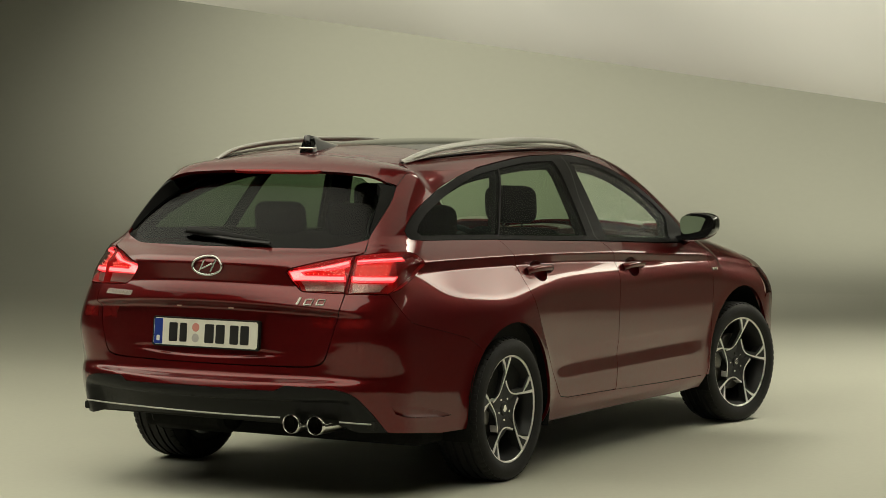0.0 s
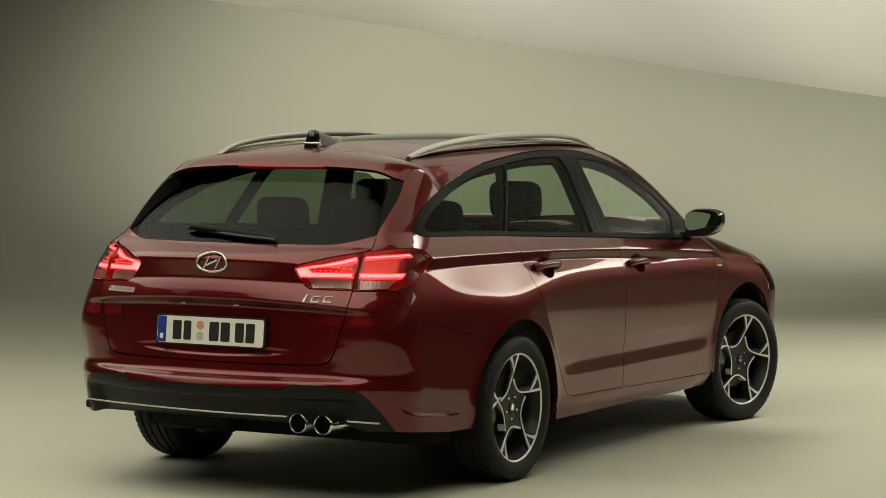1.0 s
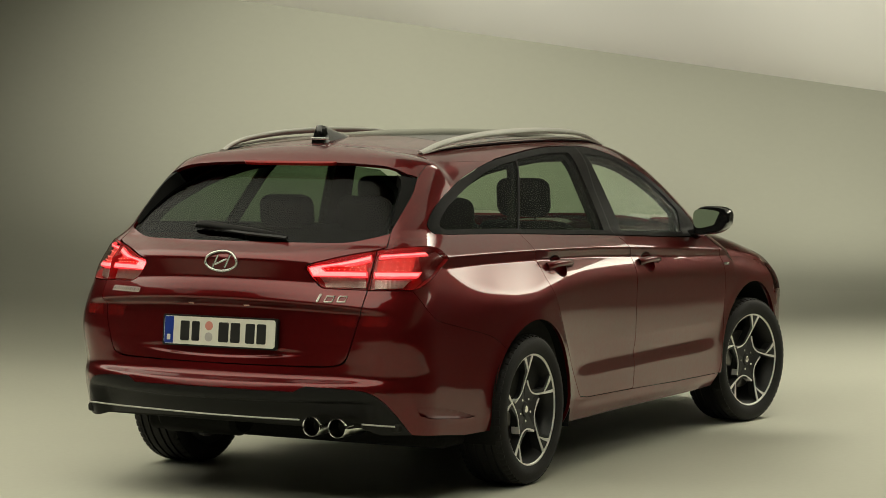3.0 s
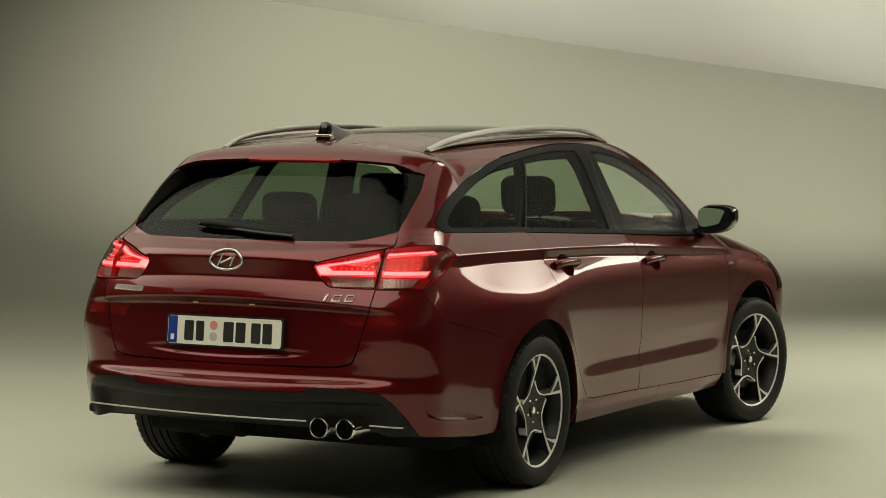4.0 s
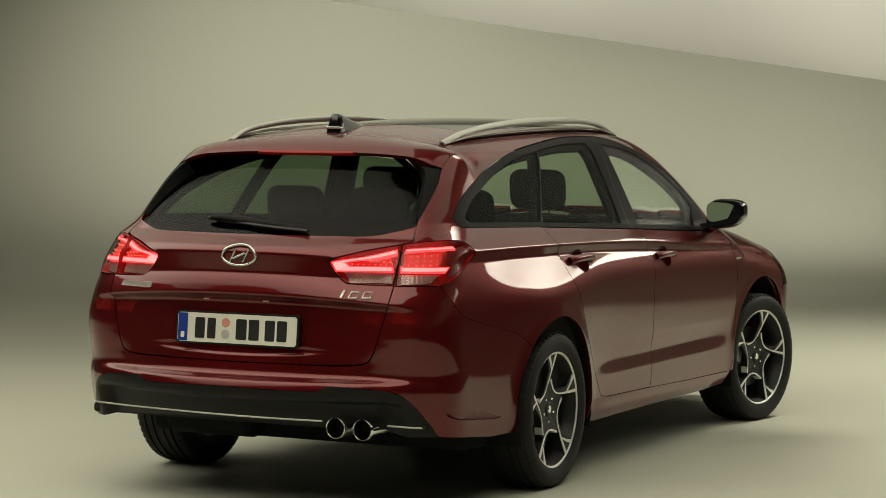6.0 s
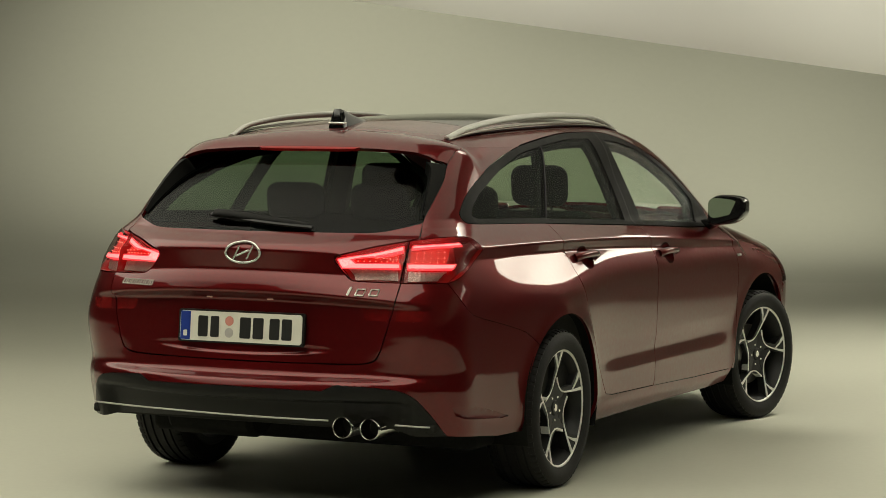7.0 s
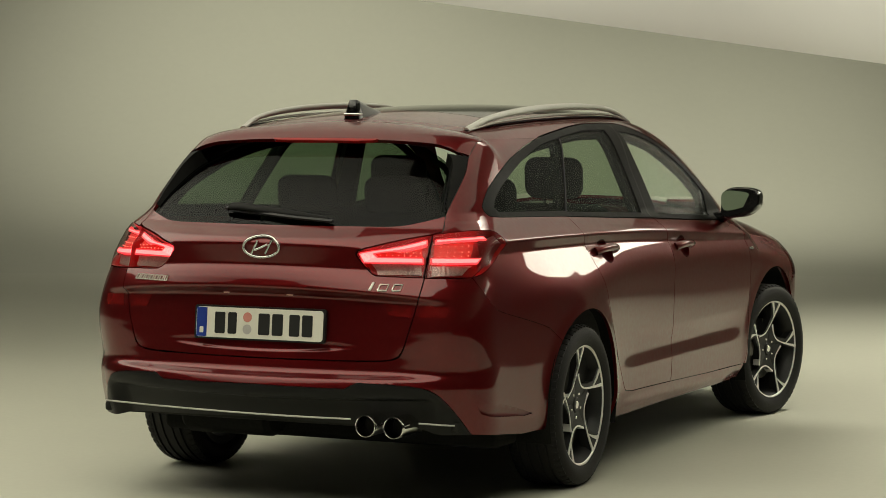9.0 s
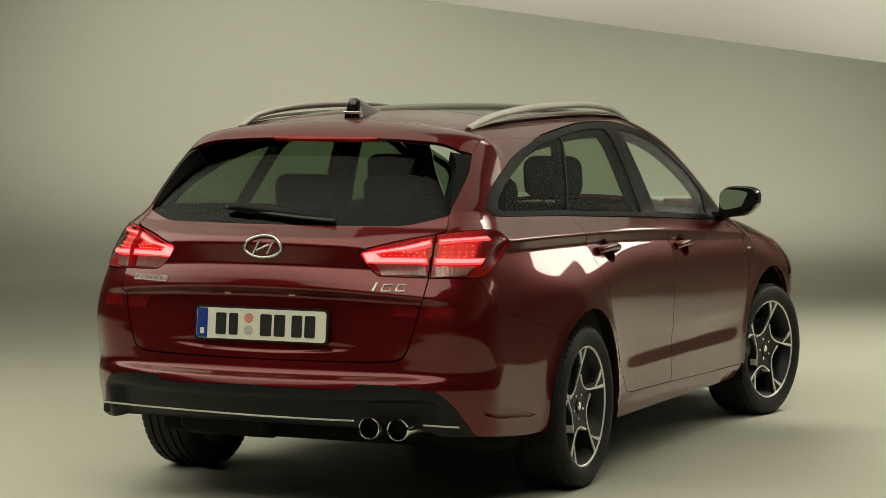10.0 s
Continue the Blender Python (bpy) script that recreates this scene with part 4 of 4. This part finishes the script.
def cushion(bm, x0, x1, y0, y1, z0, z1, lean=0.0, puff=0.04):
    made = set(bm.verts)
    box(bm, x0, x1, y0, y1, z0, z1, min(puff, (y1 - y0) * 0.45))
    for w in set(bm.verts) - made:
        w.co.y += (z0 - w.co.z) * lean
    return bm


def seat(x, y, wide, name):
    """A seat in the cabin: base, backrest and headrest."""
    base = part(name, cushion(bmesh.new(), x - wide / 2, x + wide / 2, y - 0.05, y + 0.48, 0.36, 0.55), CLOTH, car, "dark cloth car seat", 50)
    part("backrest", cushion(bmesh.new(), x - wide / 2 + 0.01, x + wide / 2 - 0.01, y - 0.13, y + 0.02, 0.48, 1.07, 0.28, 0.07), CLOTH, base, smooth=50)
    heads = (x,) if wide < 0.7 else (x - 0.40, x + 0.40, x)
    for h in heads:
        part("headrest", cushion(bmesh.new(), h - 0.13, h + 0.13, y - 0.285, y - 0.175, 1.09 if wide < 0.7 else 1.04, 1.27 if wide < 0.7 else 1.20, 0.1, 0.05), CLOTH, base, smooth=50)
        for d in (-0.05, 0.05):
            part("headrest_post", tube(bmesh.new(), [(h + d, y - 0.20, 1.0), (h + d, y - 0.23, 1.12)], 0.006, 8, up=(1, 0, 0)), CHROME, base)


seat(0, 0.42, 1.28, "rear_bench")
seat(0.37, 1.25, 0.52, "front_seat")
seat(-0.37, 1.25, 0.52, "front_seat")
part("dashboard", cushion(bmesh.new(), -0.70, 0.70, 1.98, 2.38, 0.62, 0.985, 0.0, 0.09), LINING, car, "dark dashboard", 50)
bm = bmesh.new()
hoop = [(-0.37 + 0.185 * math.cos(a), 1.83 - 0.07 * math.sin(a), 0.86 + 0.17 * math.sin(a)) for a in np.linspace(0, 2 * math.pi, 33)]
tube(bm, hoop, 0.016, 8, up=(0, 1, 0.3))
part("steering_wheel", bm, BLACK, car, "black steering wheel", 60)
part("load_cover", box(bmesh.new(), -0.62, 0.62, -0.62, 0.14, 0.93, 0.95, 0.008), LINING, car, "dark load cover behind the rear seats")
part("cabin_floor", box(bmesh.new(), -0.74, 0.74, -0.85, 2.35, 0.315, 0.35, 0.01), LINING, car)

for s in (1, -1):
    bm = bmesh.new()
    prism(bm, [(U(2.30), 0.8195), (U(2.36), 0.8175), (U(2.366), 0.8285), (U(2.306), 0.8305)], lambda a, b, h: Vector(on_skin(a, b, h - 0.002) * (s, 1, 1)), 0.006)
    part("wing_badge", bm, BADGE, car, "small chrome badge on the front wing", 60)

# door mirrors
MIRROR_AT = (0.898, 2.06, 1.052)


def boxy(q, k):
    return math.copysign(abs(q) ** k, q)


for s in (1, -1):
    bm = bmesh.new()
    bmesh.ops.create_uvsphere(bm, u_segments=40, v_segments=24, radius=1.0)
    for w in bm.verts:
        x, y, z = w.co
        y = max(y, -0.42)
        w.co = Vector(((MIRROR_AT[0] + 0.094 * boxy(x, 0.6) + 0.006 * z) * s, MIRROR_AT[1] + 0.10 * y, MIRROR_AT[2] + 0.070 * boxy(z, 0.62) * (1 - 0.22 * x) + 0.012 * x))
    housing = part("door_mirror", bm, BLACK_GLOSS, car, "gloss black door mirror", 50)
    bm = bmesh.new()
    ring = []
    for k in range(48):
        c, d = math.cos(2 * math.pi * k / 48), math.sin(2 * math.pi * k / 48)
        x = boxy(c, 0.6)
        ring.append((MIRROR_AT[0] - 0.012 + 0.066 * x, MIRROR_AT[2] + 0.012 + 0.042 * boxy(d, 0.62) * (1 - 0.28 * x) + 0.006 * x))
    prism(bm, ring, lambda a, b, h: Vector((a * s, MIRROR_AT[1] - 0.046 + 0.28 * (a - MIRROR_AT[0]) - 0.13 * (b - MIRROR_AT[2]) - h, b)), 0.004)
    part("mirror_glass", bm, MIRROR, housing, "silvered mirror glass")
    bm = bmesh.new()
    tube(bm, [(0.745 * s, 2.10, 0.975), (0.79 * s, 2.10, 0.98), (0.86 * s, 2.09, 1.01)], [0.03, 0.035, 0.03], 12, 0.8)
    part("mirror_foot", bm, BLACK_GLOSS, housing, smooth=60)

# antenna fin, wiper, pipes, badges, number plate
bm = bmesh.new()
fin_z = float(lift_roof(np.array([[0.0, -0.10]]))[0][2])
rows = []
for k, (y, w, top) in enumerate(((-0.222, 0.033, 0.060), (-0.212, 0.036, 0.078), (-0.175, 0.037, 0.066), (-0.12, 0.036, 0.045), (-0.06, 0.032, 0.026), (0.0, 0.024, 0.012), (0.04, 0.008, 0.003))):
    zb = float(lift_roof(np.array([[0.0, y]]))[0][2]) - 0.003
    rows.append([bm.verts.new((a * w, y, zb + b * top)) for a, b in ((-1, 0), (-0.86, 0.3), (-0.56, 0.75), (-0.34, 1), (0.34, 1), (0.56, 0.75), (0.86, 0.3), (1, 0))])
for a, b in zip(rows, rows[1:]):
    for i in range(7):
        bm.faces.new((a[i], a[i + 1], b[i + 1], b[i]))
bm.faces.new(rows[0][::-1]), bm.faces.new(rows[-1])
fin = part("antenna_fin", bm, BLACK_GLOSS, car, "gloss black shark-fin antenna", 60)
bm = bmesh.new()
box(bm, -0.0345, 0.0345, -0.2265, -0.19, fin_z - 0.004, fin_z + 0.006, 0.003)
part("fin_band", bm, CHROME, fin, "thin chrome band")
arm = curve([tuple(on_skin(u, z, h)) for u, z, h in ((0.22, 1.062, 0.010), (0.10, 1.074, 0.012), (-0.05, 1.086, 0.014), (-0.15, 1.093, 0.016), (-0.205, 1.097, 0.012))], 0.02)
wiper = part("rear_wiper", tube(bmesh.new(), arm, [0.007 + 0.012 * min(k / (len(arm) - 3), 1) ** 0.6 for k in range(len(arm))], 12, 0.5, up=(0, -0.7, 0.7)), TRIM_BLACK, tailgate, "black rear wiper", 60)
part("wiper_blade", tube(bmesh.new(), curve([tuple(on_skin(u, z, 0.010)) for u, z in ((0.24, 1.054), (0.05, 1.068), (-0.22, 1.092))], 0.02), 0.008, 6), SEAL, wiper)
for px, py, pz in ((0.462, -1.035, 0.346), (0.556, -1.0, 0.341)):
    bm = lathe(bmesh.new(), [(0.031, 0.16), (0.034, 0.02), (0.0352, 0.002), (0.0375, -0.001), (0.0398, 0.003), (0.0398, 0.02), (0.038, 0.20)], 40)
    for w in bm.verts:
        w.co = Vector((px + w.co.y, py + w.co.x - 0.012, pz + w.co.z))
    pipe = part("exhaust_pipe", bm, CHROME, car, "polished chrome exhaust tip", 50)
    bm = bmesh.new()
    bmesh.ops.create_circle(bm, cap_ends=True, segments=24, radius=0.0312)
    for w in bm.verts:
        w.co = Vector((px + w.co.x, py + 0.06, pz + w.co.y))
    part("pipe_inside", bm, UNDER, pipe)

strip = curve([tuple(on_skin(u, z, 0.006)) for u, z in ((-0.68, 0.352), (-0.60, 0.362), (-0.45, 0.369), (-0.2, 0.374), (0, 0.373), (0.2, 0.370), (0.385, 0.366))], 0.03)
part("skirt_strip", tube(bmesh.new(), strip, 0.0042, 8, 0.8), SATIN, diffuser, "thin satin silver strip", 60)
strip = curve([tuple(on_skin(u, z, 0.006)) for u, z in ((0.56, 0.352), (0.62, 0.345), (0.655, 0.341))], 0.02)
part("skirt_strip", tube(bmesh.new(), strip, 0.0042, 8, 0.8), SATIN, diffuser, "thin satin silver strip", 60)
for s in (1, -1):
    sheet("reflector", curve([(0.46, 0.776), (0.545, 0.774)]) + [(0.538, 0.727)] + curve([(0.52, 0.727), (0.475, 0.730)]), REFLECTOR, tailgate, depth=0.004, off=0.002, gap=0.001, cell=0.01, side=s, label="dark red reflector")
    sheet("reflector", [(0.566, 0.773), (0.64, 0.768), (0.63, 0.728), (0.558, 0.728)], REFLECTOR, bumper, depth=0.004, off=0.002, gap=0.001, cell=0.01, side=s, label="dark red reflector")
    sheet("bumper_slot", slot_ring, PAINT, bumper, depth=0.0, off=lambda v: -0.004 - 0.35 * np.maximum(0.412 - 0.2 * (v[:, 0] - 0.72) - v[:, 1], 0), gap=-0.003, cell=0.01, side=s, label="recessed slot in the bumper")


def on_tail(u, z, h):
    return Vector(on_skin(u, z, h))


bm = bmesh.new()
oval = [(0.022 + 0.072 * math.cos(a), 0.968 + 0.036 * math.sin(a)) for a in np.linspace(0, 2 * math.pi, 49)]
tube(bm, [on_tail(u, z, 0.006) for u, z in oval], 0.0052, 8, up=(0, 1, 0))
emblem = part("maker_emblem", bm, BADGE, tailgate, "oval chrome emblem", 60)
for pts in (((-0.040, 0.944), (-0.016, 0.990)), ((0.016, 0.946), (0.040, 0.992)), ((-0.026, 0.957), (0.0, 0.968), (0.026, 0.979))):
    part("emblem_bar", tube(bmesh.new(), [on_tail(u + 0.022, z, 0.005) for u, z in pts], 0.0042, 8, up=(0, 1, 0)), BADGE, emblem, smooth=60)
def badge_shape(u, z, wide, high, r):
    """A slanted hollow badge shape, as wide and high as given."""
    ring = [(u, z), (u + wide, z), (u + wide + high * 0.27, z + high), (u + high * 0.27, z + high), (u, z)]
    bm = tube(bmesh.new(), [on_tail(a, b, 0.003) for a, b in ring], r, 6, up=(0, 1, 0))
    part("badge_bar", bm, MACHINED, tailgate, "chrome badge bar", 60)


for k in range(7):
    badge_shape(-0.512 + 0.0188 * k, 0.832, 0.011, 0.017, 0.0023)
for u, wide, high in ((0.428, 0.003, 0.028), (0.450, 0.022, 0.021), (0.487, 0.022, 0.021)):
    badge_shape(u, 0.823, wide, high, 0.0030)

for u in (-0.13, 0.13):
    bm = bmesh.new()
    prism(bm, [(u - 0.012, 0.7975), (u + 0.012, 0.7975), (u + 0.012, 0.8015), (u - 0.012, 0.8015)], on_tail, 0.003)
    part("plate_light", bm, PLATE_LIGHT, tailgate, "small lit number plate lamp")

plate = thing("number_plate", "white number plate with black bars and a blue band", "number plate")
PY, PZ = -1.008, 0.690


def on_plate(a, b, h):
    """a across, b up from the plate's middle, h out of it."""
    return Vector((a + 0.016, PY + b * 0.09 - h, PZ + b))


def slab(name, a0, a1, b0, b1, h0, h1, mat, label="", cut=0.002):
    bm = bmesh.new()
    prism(bm, [(a0 + cut, b0), (a1 - cut, b0), (a1, b0 + cut), (a1, b1 - cut), (a1 - cut, b1), (a0 + cut, b1), (a0, b1 - cut), (a0, b0 + cut)], lambda a, b, h: on_plate(a, b, h + h0), h1 - h0)
    return part(name, bm, mat, plate, label)


slab("holder", -0.268, 0.268, -0.062, 0.061, -0.014, 0.0, BLACK, "black plate holder", 0.006)
slab("plate_sheet", -0.26, 0.26, -0.055, 0.055, 0.0, 0.002, PLATE_WHITE, "white embossed plate", 0.008)
slab("blue_band", -0.258, -0.216, -0.053, 0.053, 0.002, 0.0028, PLATE_BLUE, "blue band")
slab("band_bar", -0.245, -0.229, -0.040, -0.018, 0.0028, 0.0034, PLATE_WHITE)
for a0, a1 in ((-0.182, -0.140), (-0.128, -0.092), (-0.002, 0.044), (0.054, 0.098), (0.124, 0.166), (0.176, 0.218)):
    slab("character_bar", a0, a1, -0.040, 0.038, 0.002, 0.0035, PLATE_BLACK, "black bar", 0.004)
for b, mat in ((0.022, SEAL_RED), (-0.022, SEAL_GREY)):
    bm = bmesh.new()
    prism(bm, ring_of(-0.048, b, 0.018, 0.018, 24), lambda a, b, h: on_plate(a, b, h + 0.002), 0.0008)
    part("stamp", bm, mat, plate, "round stamp")

# ---- wheels ----


def build_wheel():
    wheel = new("wheel")
    W = 0.112
    prof = [(0.236, -W + 0.012), (0.262, -W - 0.002), (0.290, -W), (0.306, -W + 0.012), (0.3145, -W + 0.028)]
    for g in (-0.058, -0.022, 0.022, 0.058):
        prof += [(0.317, g - 0.006), (0.310, g - 0.005), (0.310, g + 0.005), (0.317, g + 0.006)]
    prof += [(0.3145, W - 0.028), (0.306, W - 0.012), (0.290, W), (0.262, W + 0.002), (0.236, W - 0.012)]
    tyre = part("tyre", lathe(bmesh.new(), prof, 96), RUBBER, wheel, "black low-profile tyre", 40)
    # shoulder blocks
    first = None
    for k in range(60):
        for e in (1, -1):
            if first is None:
                bm = bmesh.new()
                box(bm, -0.013, 0.013, -0.0115, 0.0115, 0, 0.006, 0.0015)
                first = part("tread_block", bm, RUBBER, tyre)
                ob = first
            else:
                ob = hang("tread_block", first.data, None, tyre)
            a = 2 * math.pi * (k + 0.5 * (e > 0)) / 60
            ob.matrix_basis = Matrix.Rotation(a, 4, "X") @ Matrix.Translation((e * 0.087, 0, 0.3085)) @ Matrix.Rotation(e * 0.28, 4, "Y")
    rim = part("rim", lathe(bmesh.new(), [(0.205, -0.10), (0.232, -0.105), (0.238, -0.10), (0.215, -0.085), (0.205, 0.0), (0.212, 0.07), (0.226, 0.088), (0.2275, 0.094)], 96), ALLOY_DARK, wheel, "dark barrel of the alloy rim", 40)
    part("rim_lip", lathe(bmesh.new(), [(0.2265, 0.090), (0.2285, 0.0955), (0.236, 0.0985), (0.2405, 0.0955), (0.239, 0.088)], 96), MACHINED, rim, "machined bright rim edge", 60)

    def face_x(r):
        return 0.070 + 0.024 * min(max((r - 0.06) / 0.16, 0), 1) ** 1.3

    def put(a, b, h, turn):
        c, s_ = math.cos(turn), math.sin(turn)
        return Vector((face_x(math.hypot(a, b)) + h, a * c - b * s_, a * s_ + b * c))

    def polar(r, deg):
        return (0.232 * r * math.cos(radians(deg)), 0.232 * r * math.sin(radians(deg)))

    def ribbon(points, widths):
        """A band along points, as wide as widths."""
        p = np.array(points)
        t = np.gradient(p, axis=0)
        n = np.stack([-t[:, 1], t[:, 0]], 1) / np.linalg.norm(t, axis=1)[:, None] * np.array(widths)[:, None] / 2
        return [tuple(q) for q in p + n] + [tuple(q) for q in (p - n)[::-1]]

    line = curve([polar(1.0, 0), polar(0.70, 5), polar(0.46, 17), polar(0.37, 36), polar(0.39, 56), polar(0.52, 74)], 0.012)
    wide = np.interp(np.linspace(0, 1, len(line)), [0, 0.3, 0.6, 0.75, 1.0], [0.013, 0.008, 0.006, 0.0065, 0.009])
    branch = [polar(0.70, 6), polar(0.86, 12), polar(1.0, 17)]
    body = [polar(1.0, -3), polar(0.70, 3), polar(0.46, 14), polar(0.15, 16), polar(0.15, 88), polar(0.50, 84), polar(0.55, 76), polar(0.42, 58), polar(0.41, 38), polar(0.50, 24), polar(0.72, 13), polar(1.0, 21)]
    for k in range(5):
        turn = radians(72 * k + 87)
        part("spoke", prism(bmesh.new(), body, lambda a, b, h: put(a, b, h - 0.040, turn), 0.038), ALLOY_DARK, rim, "dark spoke", 30)
        part("machined_face", prism(bmesh.new(), ribbon(line, wide), lambda a, b, h: put(a, b, h - 0.034, turn), 0.0355), MACHINED, rim, "machined bright spoke face", 30)
        part("machined_face", prism(bmesh.new(), ribbon(branch, [0.004, 0.010, 0.017]), lambda a, b, h: put(a, b, h - 0.034, turn), 0.0352), MACHINED, rim, "machined bright spoke face", 30)
    part("hub", lathe(bmesh.new(), [(0.0, 0.074), (0.028, 0.074), (0.031, 0.071), (0.033, 0.066), (0.060, 0.066), (0.072, 0.055), (0.074, 0.02)], 48), ALLOY_DARK, rim, "dark hub", 40)
    for k in range(5):
        a = radians(72 * k + 54)
        bm = lathe(bmesh.new(), [(0.0, 0.072), (0.0045, 0.072), (0.0062, 0.069), (0.0062, 0.06)], 12)
        for w in bm.verts:
            w.co += Vector((0, 0.050 * math.cos(a), 0.050 * math.sin(a)))
        part("wheel_bolt", bm, CHROME, rim, smooth=50)
    part("cap_emblem", lathe(bmesh.new(), [(0.0, 0.0755), (0.013, 0.0755), (0.015, 0.074)], 32), CHROME, rim)
    disc = part("brake_disc", lathe(bmesh.new(), [(0.06, 0.030), (0.145, 0.030), (0.147, 0.028), (0.147, 0.008), (0.06, 0.006)], 72), DISC, wheel, "steel brake disc", 40)
    bm = box(bmesh.new(), -0.02, 0.055, -0.185, -0.105, -0.06, 0.06, 0.012)
    part("brake_caliper", bm, DISC, disc, "grey brake caliper", 40)
    wheel.parent = car
    return wheel


wheel = build_wheel()
wheel.matrix_basis = pose(0.757, 0.10, 0.317)
STEER = -12
copy_thing(wheel, pose(0.795, 2.65, 0.317, -15, 0, STEER))
copy_thing(wheel, pose(-0.812, 0.03, 0.317, 20, 0, 180))
copy_thing(wheel, pose(-0.795, 2.65, 0.317, 40, 0, 180 + STEER))
